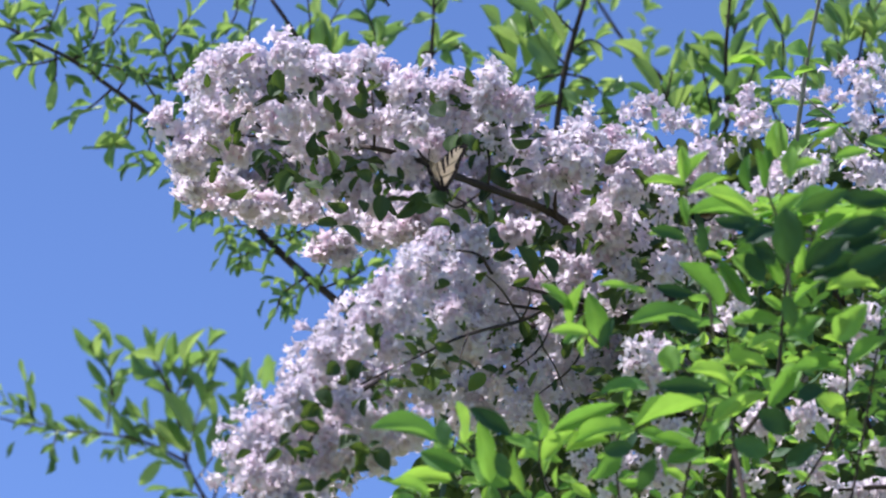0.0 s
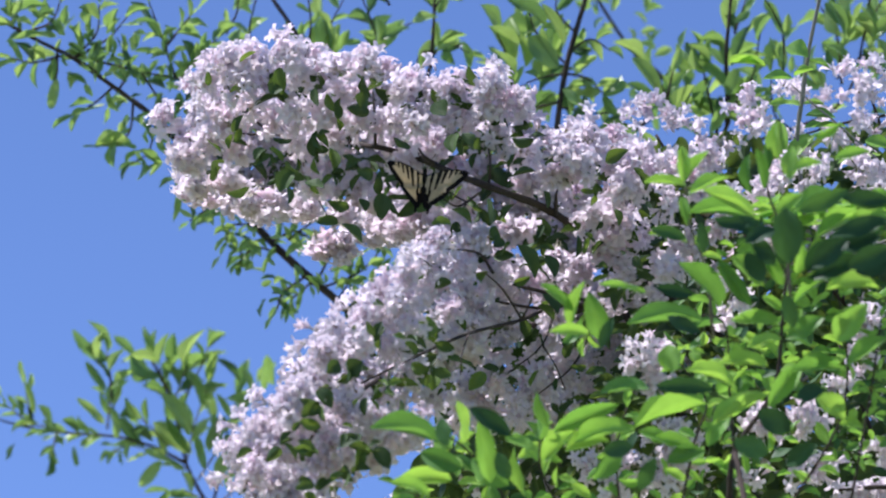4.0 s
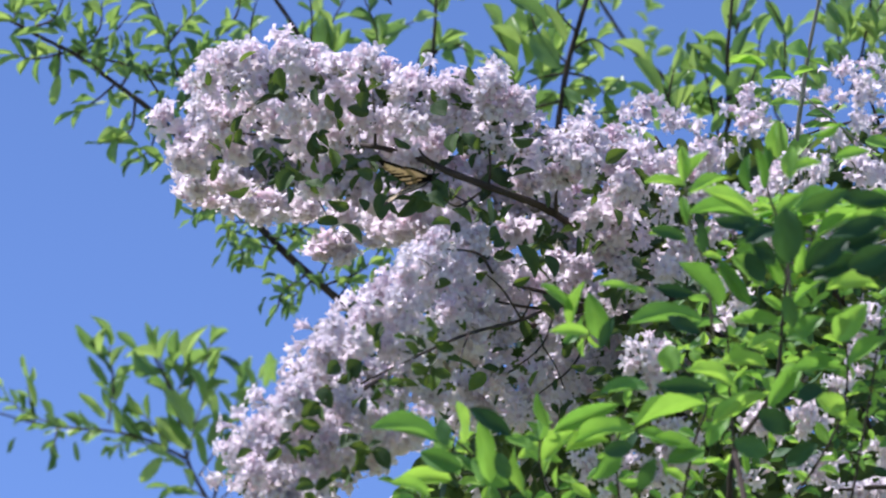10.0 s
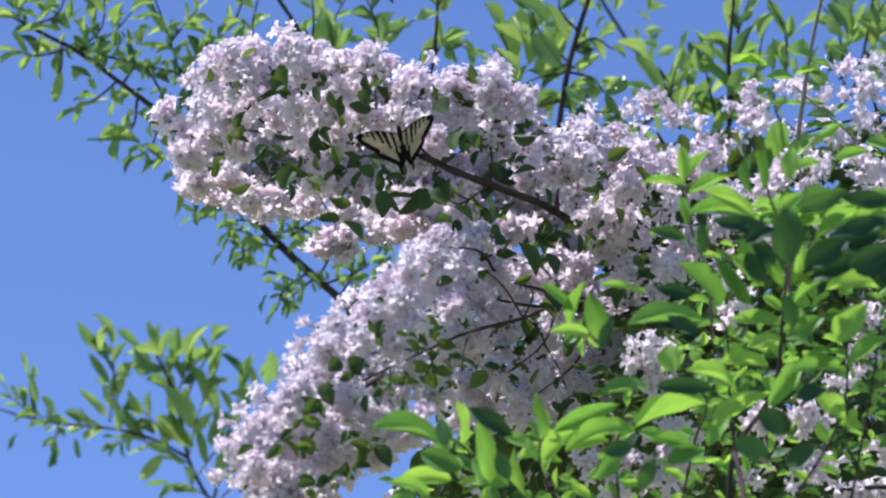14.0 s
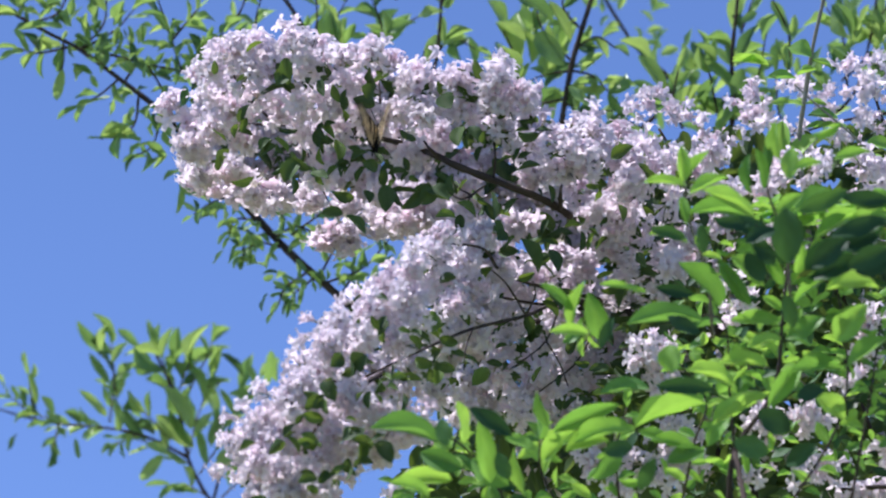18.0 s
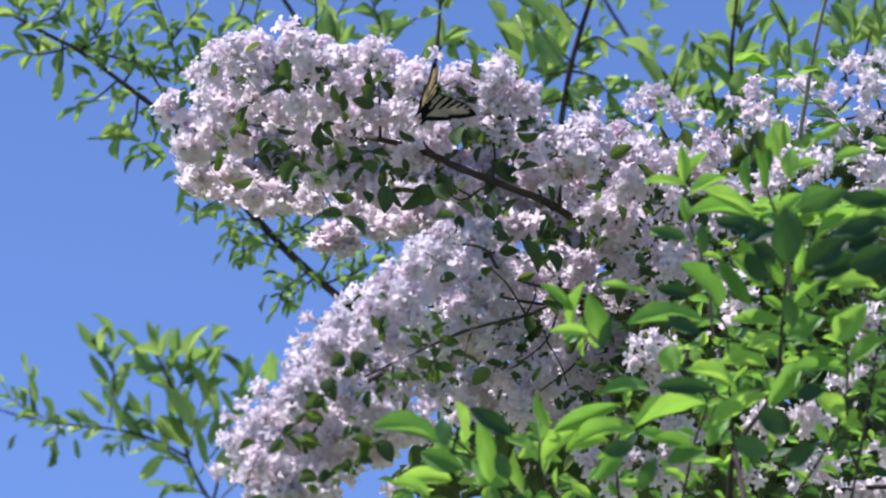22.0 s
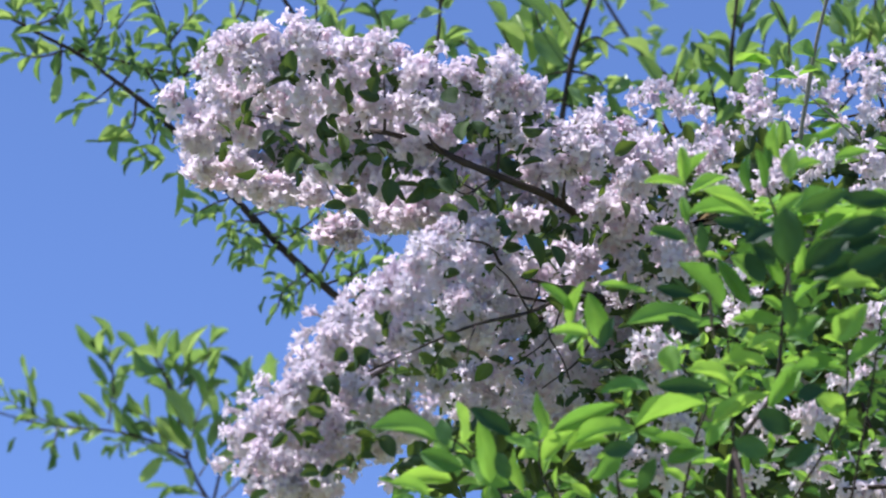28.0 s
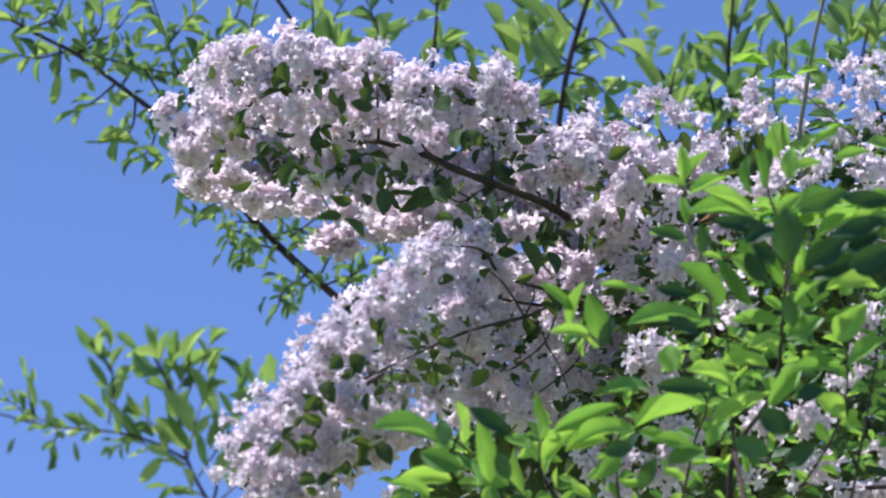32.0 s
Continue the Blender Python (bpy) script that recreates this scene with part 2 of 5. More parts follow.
# ---- the flowering shrub ----
def flower_shape(open_, long_, seed):
    """A bell of five lobes, unit size, its calyx at the origin, its mouth to z, on a thin stalk; calyx and stalk carry the second material."""
    r = random.Random(seed)
    verts, faces, marks = [], [], []
    rings = [(-0.42, 0.012), (-0.04, 0.018), (0.03, 0.065), (0.14, 0.07), (0.36 * long_, 0.10), (0.60 * long_, 0.17), (0.80 * long_, 0.20 + 0.05 * open_)]
    lean = (r.uniform(-0.06, 0.06), r.uniform(-0.06, 0.06))
    for z, rad in rings:
        for k in range(10):
            a = 2 * math.pi * k / 10
            verts.append((rad * math.cos(a) + lean[0] * z * z, rad * math.sin(a) + lean[1] * z * z, z))
    for i in range(len(rings) - 1):
        for k in range(10):
            if i == 0 and k % 2:
                continue
            faces.append((i * 10 + k, i * 10 + (k + 1) % 10, i * 10 + 10 + (k + 1) % 10, i * 10 + 10 + k))
            marks.append(1 if i < 3 else 0)
    z, rad = rings[-1]
    last = 10 * (len(rings) - 1)
    for k in range(5):
        a = 2 * math.pi * (2 * k + 1) / 10
        out = (0.13 + 0.16 * open_) * r.uniform(0.75, 1.3)
        rise = (0.17 - 0.13 * open_) * r.uniform(0.5, 1.5)
        twist = r.uniform(-0.05, 0.05)
        base = len(verts)
        for da, o, zz in ((-0.33, 0.55, 0.75), (0.0, 0.62, 0.55), (0.33, 0.55, 0.75), (-0.20, 1.0, 1.05), (0.0, 1.12, 0.8), (0.20, 1.0, 1.05)):
            rr = rad + out * o
            verts.append((rr * math.cos(a + da) + lean[0] * z * z, rr * math.sin(a + da) + lean[1] * z * z, z + rise * zz + twist * da * 3 - 0.10 * open_ * max(0, o - 0.9) * 4))
        b0, b1, b2 = last + 2 * k, last + 2 * k + 1, last + (2 * k + 2) % 10
        faces += [(b0, b1, base + 1, base), (b1, b2, base + 2, base + 1), (base, base + 1, base + 4, base + 3), (base + 1, base + 2, base + 5, base + 4)]
        marks += [0, 0, 0, 0]
    return np.array(verts), faces, marks


FLOWERS = [flower_shape(o, l, i) for i, (o, l) in enumerate([(0.9, 0.95), (0.7, 1.0), (0.5, 1.05), (1.1, 0.9), (0.1, 0.8), (0.85, 1.0)])]
MESH_FLOWER = [shape_mesh("flower", v, f, [M_PETAL, M_CALYX], mk) for v, f, mk in FLOWERS]
FLOWER_MARKS = FLOWERS[0][2]


def inside(poly, x, y):
    c = False
    for (x0, y0), (x1, y1) in zip(poly, poly[1:] + poly[:1]):
        if (y0 > y) != (y1 > y) and x < (x1 - x0) * (y - y0) / (y1 - y0) + x0:
            c = not c
    return c


def scatter(poly, gap, tries=9000):
    """Loose points inside an outline, no two nearer than gap."""
    xs, ys = [p[0] for p in poly], [p[1] for p in poly]
    got, cells = [], {}
    for _ in range(tries):
        x, y = R.uniform(min(xs), max(xs)), R.uniform(min(ys), max(ys))
        i, j = int(x // gap), int(y // gap)
        near = [p for a in (-1, 0, 1) for b in (-1, 0, 1) for p in cells.get((i + a, j + b), ())]
        if inside(poly, x, y) and all((x - a) ** 2 + (y - b) ** 2 > gap * gap for a, b in near):
            got.append((x, y))
            cells.setdefault((i, j), []).append((x, y))
    return got


def corymb(x, y, away, facing, n, size=15.5, dome=25.0, loose=0.7):
    """Poses of the flowers of one domed head, each on its own stalk from the middle."""
    out = []
    c = at(x, y, away)
    for _ in range(round(n * 1.15)):
        d = (facing + wild(loose)).normalized()
        p = c + d * CELL * (1 + away / 5) * dome * R.uniform(0.0, 0.72) + wild(CELL * 3)
        d = (d + wild(0.3) - UP * 0.16).normalized()
        q = d.to_track_quat("Z", "Y").to_matrix().to_4x4()
        s = size * 2.08 * CELL * (1 + away / 5) * R.uniform(0.75, 1.15)
        out.append((R.randrange(6), Matrix.Translation(p) @ q @ Matrix.Rotation(R.uniform(0, 6.3), 4, "Z") @ Matrix.Scale(s, 4)))
    return out


def flower_parts(branch, poses, label, limit=300):
    """The foremost flowers are parts, the rest one mass behind them."""
    inv = world_of(branch).inverted()
    poses.sort(key=lambda p: p[1].translation.dot(AHEAD))
    for k, m in poses[:limit]:
        ob = new("flower", MESH_FLOWER[k])
        ob.parent, ob.matrix_basis = branch, inv @ m
    if len(poses) > limit:
        gathered("blossom_mass", [(v, f) for v, f, _ in FLOWERS], poses[limit:], [M_PETAL_MASS, M_CALYX], branch, label, FLOWER_MARKS)


def pairs(*n):
    return list(zip(n[::2], n[1::2]))


UPPER = pairs(328, 265, 350, 205, 355, 152, 405, 106, 480, 112, 510, 96, 560, 114, 640, 116, 700, 135, 780, 152, 860, 152, 912, 178, 945, 240, 1040, 250, 1115, 262,
              1120, 325, 1080, 415, 1035, 465, 960, 435, 860, 405, 760, 385, 690, 390, 600, 355, 540, 352, 470, 350, 400, 335, 350, 318)
LOWER = pairs(562, 606, 618, 566, 668, 522, 705, 515, 745, 452, 780, 428, 860, 425, 890, 470, 860, 560, 790, 620, 710, 700, 670, 800, 600, 850, 560, 905,
              455, 905, 425, 810, 455, 758, 510, 710, 552, 655)
MIDDLE = pairs(800, 440, 1000, 490, 1090, 530, 1120, 640, 1090, 780, 1000, 760, 860, 760, 760, 720, 740, 640, 850, 560)
PATCHES = pairs(1135, 655, 1160, 640, 1160, 690, 1150, 620, 1205, 775, 1190, 800, 1170, 790, 1215, 825, 1200, 850, 1180, 860, 1050, 840, 1035, 830, 1120, 820, 1355, 760, 1345, 745, 1425, 750, 1440, 745, 1455, 835,
                1340, 850, 1415, 850, 1280, 548, 1300, 515, 1160, 750, 1490, 690, 1540, 570, 1520, 575, 1085, 870, 1525, 640)
ELBOW = pairs(1060, 390, 1120, 320, 1200, 300, 1240, 360, 1230, 440, 1190, 500, 1120, 520, 1060, 470)
CORNER = pairs(1090, 300, 1180, 270, 1300, 250, 1380, 270, 1480, 240, 1600, 230, 1600, 420, 1330, 470, 1090, 520)
BEHIND = pairs(1090, 520, 1568, 420, 1600, 905, 700, 905, 760, 800, 1000, 740, 1110, 640)


def build_shrub():
    shrub = thing("flowering_shrub", (0.95, 5.3, 0), "tall arching shrub loaded with pale pink bell blossoms", "shrub")
    roots = {}

    def limb(key, pivot, lines, label):
        o = at(*pivot)
        pts, a, b = lines[0]
        main = sticks("branch", [([at(*p) for p in pts], a * CELL, b * CELL)], M_BARK, shrub, o, label)
        for pts, a, b in lines[1:]:
            sticks("twig", [([at(*p) for p in pts], a * CELL, b * CELL)], M_BARK, main, at(*pts[0]))
        roots[key] = (main, o)
        return main

    # the bowed upper branch
    up = limb("upper", (1542, 825, 0.05), [
        ([(1542, 825, 0.05), (1330, 640, 0.05), (1140, 490, -0.02), (1050, 425, -0.08), (970, 370, -0.15), (880, 335, -0.2), (800, 305, -0.21), (770, 290, -0.2)], 8, 6.2),
        ([(770, 290, -0.2), (715, 270, -0.15), (660, 258, -0.16), (600, 250, -0.06), (480, 236, 0.05), (350, 240, 0.08)], 6, 2.5),
        ([(665, 260, -0.16), (664, 210, -0.17), (660, 150, -0.14)], 3, 1.5),
        ([(620, 250, -0.13), (622, 215, -0.16), (630, 190, -0.15)], 2.5, 1.5),
        ([(866, 330, -0.2), (868, 280, -0.21), (860, 240, -0.18)], 2.5, 1.5),
        ([(985, 380, -0.14), (985, 345, -0.18), (990, 330, -0.18)], 4, 1.5),
        ([(850, 340, -0.2), (812, 364, -0.22), (786, 352, -0.22)], 2.2, 1.2),
        ([(838, 348, -0.21), (822, 366, -0.22), (826, 382, -0.22)], 1.8, 1.0),
        ([(826, 356, -0.21), (806, 346, -0.22), (800, 338, -0.22)], 1.8, 1.0),
        ([(770, 290, -0.2), (752, 276, -0.22), (742, 262, -0.21)], 4.0, 2.0),
        ([(480, 236, 0.05), (500, 170, 0.0), (515, 120, -0.03)], 2.4, 1.2),
        ([(480, 236, 0.05), (420, 180, 0.02), (400, 140, 0.0)], 2.4, 1.2),
        ([(540, 245, 0.0), (540, 300, -0.04), (590, 400, -0.08)], 2.2, 1.2),
        ([(1050, 420, -0.08), (1120, 330, -0.05), (1170, 270, 0.0)], 5, 2)], "dark brown arching branch")
    heads = []
    bare = [(772, 292, 14), (800, 305, 20), (830, 315, 20), (860, 328, 22), (890, 340, 22), (920, 352, 20), (950, 366, 22), (980, 378, 22), (665, 255, 14), (630, 250, 14), (664, 215, 12), (664, 185, 12),
            (800, 350, 14), (850, 370, 14), (760, 355, 12), (690, 350, 12), (530, 306, 16), (500, 318, 14), (555, 275, 12), (478, 268, 8), (420, 230, 6), (610, 300, 10), (850, 270, 13), (820, 250, 12), (870, 395, 26), (485, 160, 14), (560, 235, 14), (600, 205, 16), (760, 195, 16), (930, 235, 14), (1000, 300, 12), (1060, 340, 16),
            (640, 300, 20), (680, 312, 18), (720, 318, 16), (590, 310, 16), (762, 322, 14), (815, 185, 8), (870, 225, 10), (735, 180, 12), (900, 290, 12), (650, 172, 20), (555, 130, 10), (1030, 410, 18), (960, 430, 18)]
    for x, y in scatter(UPPER, 39):
        if any(math.hypot(x - a, y - b) < r + 8 for a, b, r in bare):
            continue
        v = (y - 235 - (x - 600) * 0.24) / 150
        face = UP * (0.45 - (0.9 if v < 0.4 else 1.5) * v) - AHEAD * 0.75 + RIGHT * (-0.35 if x < 420 else 0.0)
        heads += corymb(x, y, -0.13 + 0.11 * v - 0.07 * (1 - v * v) * R.random() + R.uniform(0, 0.05), face.normalized(), R.randint(15, 22), 15.5 if v < 0.4 else 17.5, 25, 0.7 if v < 0.4 else 0.4)
    for x, y in pairs(1085, 400, 1105, 440, 1075, 450, 1150, 300, 1110, 350, 1180, 300, 1130, 262, 1165, 335, 1195, 275, 1215, 300, 1135, 325, 1180, 372, 1150, 410, 1215, 440, 1245, 280, 1130, 500, 1172, 482, 1205, 462, 1112, 475, 1150, 535, 1088, 520):
        heads += corymb(x, y, R.uniform(-0.2, -0.06), (UP * 0.2 - AHEAD * 0.7).normalized(), R.randint(8, 12), 15, 18)
    for x, y in scatter(UPPER, 38):
        heads += corymb(x, y, 0.10, (UP - AHEAD * 0.2).normalized(), 14)
    # sprays that stand out from the crest, each on its stalk
    for x, y, bx, by, n in ((508, 72, 520, 120, 3), (505, 88, 515, 130, 4), (548, 80, 530, 115, 1), (745, 118, 720, 140, 1), (858, 130, 862, 170, 4), (872, 145, 868, 180, 3), (912, 168, 890, 190, 3), (1038, 215, 1030, 260, 3),
                            (300, 225, 340, 262, 4), (312, 215, 345, 262, 4), (325, 235, 350, 262, 4), (425, 102, 420, 140, 4), (385, 118, 400, 150, 4), (450, 98, 440, 130, 3), (640, 112, 640, 145, 3), (345, 150, 372, 170, 3), (1000, 240, 1000, 280, 3), (955, 235, 960, 280, 2)):
        sticks("twig", [([at(bx, by, -0.05), at((x + bx) / 2 + 3, (y + by) / 2, -0.06), at(x, y, -0.05)], 1.3 * CELL, 0.8 * CELL)], M_TWIG, up, at(bx, by, -0.05), sides=5)
        lean = RIGHT * (x - bx) - UP * (y - by)
        heads += corymb(x, y, -0.05, (lean.normalized() * 0.8 - AHEAD * 0.3).normalized(), n, 17, 12, 0.45)
    for x, y in pairs(345, 340, 372, 352, 405, 362, 440, 372, 470, 378, 500, 376, 530, 374, 560, 366, 352, 308, 332, 318, 388, 335, 425, 345, 455, 350, 490, 352, 525, 348, 628, 384, 662, 392, 700, 392, 742, 398, 780, 408):
        heads += corymb(x, y - (24 if x < 600 else -4), R.uniform(-0.08, 0.0) + (0.13 if x > 600 else 0.10), (-UP * 0.95 - AHEAD * 0.3 - RIGHT * 0.1).normalized(), 8, 17.5, 20, 0.3)
    for x, y in pairs(562, 410, 580, 418, 598, 422, 614, 410, 590, 400, 572, 402, 606, 400):
        heads += corymb(x, y, -0.06, (-UP * 0.95 - AHEAD * 0.3 + RIGHT * (x - 588) * 0.005).normalized(), 7, 17.5, 26, 0.22)
    for x, y in pairs(672, 222, 700, 215, 690, 245, 716, 262, 745, 222, 772, 250, 742, 255):
        heads += corymb(x, y, R.uniform(-0.12, -0.07), (UP * 0.1 - AHEAD * 0.8).normalized(), 9, 16.5, 22, 0.7)
    for x, y in pairs(640, 345, 680, 350, 720, 345, 770, 340, 820, 355, 860, 385, 900, 395, 655, 375, 700, 385, 745, 385, 790, 392, 830, 410):
        heads += corymb(x, y, R.uniform(0.04, 0.12), (-UP * 0.6 - AHEAD * 0.7).normalized(), 10, 17, 22, 0.5)
    flower_parts(up, heads, "mass of pale pink bell blossoms")

    low = limb("lower", (1542, 1155, -0.05), [
        ([(1542, 1155, -0.05), (1350, 900, -0.02), (1180, 700, 0.0), (1100, 545, 0.0), (1060, 540, 0.02), (900, 590, -0.05), (740, 640, -0.30), (640, 690, -0.48), (560, 760, -0.53), (500, 880, -0.56)], 8, 3),
        ([(1060, 540, -0.02), (950, 545, -0.06), (800, 525, -0.26), (650, 560, -0.46)], 3.6, 1.6),
        ([(1100, 545, 0.0), (900, 500, -0.12), (850, 450, -0.3), (790, 440, -0.34)], 4, 1.5),
        ([(1060, 540, -0.02), (985, 540, -0.10), (924, 566, -0.24), (830, 590, -0.36), (738, 630, -0.46), (640, 678, -0.52)], 4.2, 1.8),
        ([(924, 566, -0.24), (890, 512, -0.34), (858, 482, -0.36)], 2.2, 1.0), ([(924, 566, -0.24), (940, 530, -0.28), (936, 505, -0.3)], 2.0, 1.0),
        ([(830, 590, -0.36), (818, 625, -0.42), (815, 664, -0.43)], 1.8, 0.9), ([(985, 540, -0.18), (960, 610, -0.26), (900, 660, -0.3)], 2.4, 1.0),
        ([(1060, 540, -0.02), (1020, 640, -0.14), (950, 700, -0.2)], 3.0, 1.2), ([(960, 610, -0.26), (985, 650, -0.24), (1000, 690, -0.22)], 1.8, 0.9),
        ([(640, 690, -0.48), (560, 690, -0.5), (480, 740, -0.52)], 2.4, 1.0), ([(740, 640, -0.30), (680, 600, -0.46), (600, 600, -0.48)], 2.4, 1.0)], "dark brown branch bent under blossom")
    heads = []

    def fore(x, y):
        """How far this bough reaches out before the upper one; its tip hangs nearest."""
        return 0.36 * min(1.0, max(0.0, (865 - x) / 140)) + 0.0003 * max(0.0, y - 560)

    holes = [(620, 655, 26), (665, 600, 8), (560, 805, 14), (500, 790, 12), (560, 862, 14), (612, 832, 18), (650, 795, 10), (530, 738, 10), (680, 690, 14), (720, 600, 18), (770, 605, 28), (760, 660, 12), (650, 705, 24), (570, 720, 16), (700, 740, 10), (620, 765, 14)]
    for x, y in scatter(LOWER, 38):
        if any(math.hypot(x - a, y - b) < r + 6 for a, b, r in holes):
            continue
        face = UP * 0.35 - AHEAD * 0.7 - RIGHT * 0.25
        heads += corymb(x, y, -0.12 - R.uniform(0, 0.07) - fore(x, y), face.normalized(), R.randint(16, 22))
    for x, y in scatter(LOWER, 40):
        heads += corymb(x, y, -0.02 - fore(x, y), (UP - AHEAD * 0.4).normalized(), 14)
    for x, y in scatter(MIDDLE, 37):
        heads += corymb(x, y, R.uniform(-0.11, 0.02) - 0.0003 * (y - 480) - 0.0005 * max(0, 1000 - x) + 0.0016 * max(0, min(90, x - 930)), (UP * 0.1 - AHEAD * 0.5).normalized(), R.randint(13, 18), 15.5, 25, 1.3)
    for x, y in pairs(640, 725, 668, 742, 700, 732, 652, 768, 690, 772, 722, 758, 628, 800, 662, 800, 745, 742):
        heads += corymb(x, y, R.uniform(-0.6, -0.5), (-UP * 0.4 - AHEAD * 0.7).normalized(), R.randint(9, 13), 17, 24, 0.45)
    for x, y in pairs(795, 428, 825, 418, 858, 440, 812, 455, 845, 472, 782, 452):
        heads += corymb(x, y, R.uniform(-0.14, -0.08), (-UP * 0.35 - AHEAD * 0.75).normalized(), 11, 16.5, 24, 0.6)
    for x, y, bx, by, n in ((556, 580, 590, 606, 3), (545, 606, 580, 622, 3), (618, 548, 645, 575, 3), (694, 500, 716, 528, 3), (532, 660, 565, 674, 4), (472, 714, 512, 735, 4), (430, 756, 470, 778, 4), (412, 800, 450, 808, 4), (405, 838, 450, 842, 4), (735, 454, 765, 472, 3)):
        w = -0.14 - fore(x, y)
        sticks("twig", [([at(bx, by, w), at((x + bx) / 2, (y + by) / 2 - 3, w), at(x, y, w)], 1.3 * CELL, 0.8 * CELL)], M_TWIG, low, at(bx, by, w), sides=5)
        lean = RIGHT * (x - bx) - UP * (y - by)
        heads += corymb(x, y, w, (lean.normalized() * 0.8 - AHEAD * 0.3).normalized(), n, 16, 14, 0.5)
    for x, y in PATCHES:
        heads += corymb(x + R.uniform(-8, 8), y + R.uniform(-8, 8), -0.3, (UP * 0.5 - AHEAD * 0.6).normalized(), R.randint(6, 11))
    for x, y, w in ((1512, 884, -0.3), (1535, 882, -0.3), (1560, 884, -0.3), (1562, 800, -0.5)):
        heads += corymb(x, y, w, (UP * 0.4 - AHEAD * 0.7).normalized(), 11)
    sticks("twig", [([at(1640, 866, -0.32), at(1560, 862, -0.32), at(1485, 868, -0.31)], 5 * CELL, 3 * CELL)], M_BARK, low, at(1640, 866, -0.32))
    flower_parts(low, heads, "mass of pale pink bell blossoms")

    side = limb("side", (1900, 600, 0.15), [
        ([(1900, 600, 0.15), (1620, 640, 0.15), (1480, 520, 0.1), (1350, 420, 0.08), (1240, 360, 0.05), (1160, 240, 0.05)], 8, 2.5),
        ([(1480, 520, 0.1), (1420, 330, 0.1), (1335, 210, 0.08)], 5, 2),
        ([(1620, 700, 0.15), (1590, 350, 0.15), (1530, 140, 0.1)], 6, 2),
        ([(1568, 205, 0.1), (1480, 222, 0.1), (1390, 250, 0.1)], 3, 1.5),
        ([(1350, 420, 0.08), (1250, 430, 0.05), (1190, 480, 0.03)], 4, 1.5)], "slender brown side branch")
    heads = []
    for x, y in pairs(1120, 205, 1145, 190, 1160, 185, 1180, 215, 1200, 215, 1230, 235, 1310, 190, 1330, 180, 1340, 200, 1325, 215, 1345, 225,
                      1205, 262, 1240, 275, 1275, 262, 1300, 255, 1215, 300, 1180, 290, 1250, 300, 1390, 155, 1410, 165, 1490, 125, 1510, 130, 1535, 120, 1550, 130,
                      1480, 165, 1455, 190, 1515, 165, 1545, 165, 1520, 225, 1545, 230, 1475, 245, 1500, 255, 1430, 260, 1400, 245):
        heads += corymb(x, y, R.uniform(0.02, 0.1), (UP * 0.3 - AHEAD * 0.7).normalized(), R.randint(3, 6), 14, 14)
    for x, y in pairs(1365, 320, 1350, 345, 1385, 305, 1430, 310, 1450, 300, 1540, 310, 1555, 330, 1520, 300, 1215, 430, 1200, 450, 1170, 480, 1190, 470,
                      1290, 360, 1264, 402, 1360, 425, 1375, 430, 1450, 395, 1520, 365, 1280, 410, 1340, 355, 1240, 345):
        heads += corymb(x, y, R.uniform(-0.16, -0.02), (UP * 0.3 - AHEAD * 0.7).normalized(), R.randint(7, 10), 15, 16)
    for x, y in scatter(BEHIND, 54):
        heads += corymb(x, y, R.uniform(0.05, 0.2), (UP * 0.5 - AHEAD * 0.6).normalized(), R.randint(5, 8))
    flower_parts(side, heads, "mass of pale pink bell blossoms")

    # leaves between the heads
    for branch, poly, gap, away in ((up, UPPER, 66, -0.25), (low, LOWER, 66, -0.24), (low, MIDDLE, 34, -0.22), (side, BEHIND, 50, -0.15), (side, CORNER, 46, -0.06), (up, ELBOW, 44, -0.2)):
        for x, y in scatter(poly, gap):
            a = R.uniform(0, 6.3)
            ln = R.uniform(22, 48)
            w = away + R.uniform(0, 0.1) - (fore(x, y) if poly is LOWER else 0.0)
            leafy(branch, "leaf", MESH_SHRUB, at(x, y, w), at(x + math.cos(a) * ln, y + math.sin(a) * ln, w - 0.01), ln * CELL * 0.5, spread=0.8)
    for branch, poly, gap, near, far in ((up, UPPER, 15, 0.06, 0.3), (low, LOWER, 17, -0.04, 0.16), (low, MIDDLE, 14, 0.06, 0.3), (side, BEHIND, 10, -0.12, 0.4), (side, CORNER, 15, 0.1, 0.35), (up, ELBOW, 14, 0.04, 0.25)):
        places = []
        for x, y in scatter(poly, gap):
            a, ln, w = R.uniform(0, 6.3), R.uniform(40, 64), R.uniform(near, far) - (fore(x, y) if poly is LOWER else 0.0)
            p = at(x - math.cos(a) * ln * 0.5, y - math.sin(a) * ln * 0.5, w)
            q = at(x + math.cos(a) * ln * 0.5, y + math.sin(a) * ln * 0.5, w + R.uniform(-0.02, 0.02))
            places.append((R.randrange(5), leaf_pose(p, q, ln * CELL * 0.5, (FACE + wild(0.7)).normalized())))
        gathered("inner_leaves", LEAVES, places, [M_LEAF_SHRUB_MASS], branch, "dense small green leaves inside the shrub")
    for branch, spots, depth in ((low, holes, -0.22), (up, bare[12:], -0.2)):
        for a, b, r in spots:
            w = depth - (fore(a, b) if branch is low else 0.0)
            for k in range(4):
                t, ln = R.uniform(0, 6.3), R.uniform(20, 40)
                u, v = a + R.uniform(-8, 8), b + R.uniform(-8, 8)
                leafy(branch, "leaf", MESH_SHRUB, at(u, v, w), at(u + math.cos(t) * ln, v + math.sin(t) * ln, w + R.uniform(-0.015, 0.015)), ln * CELL * R.uniform(0.4, 0.55), spread=0.9)
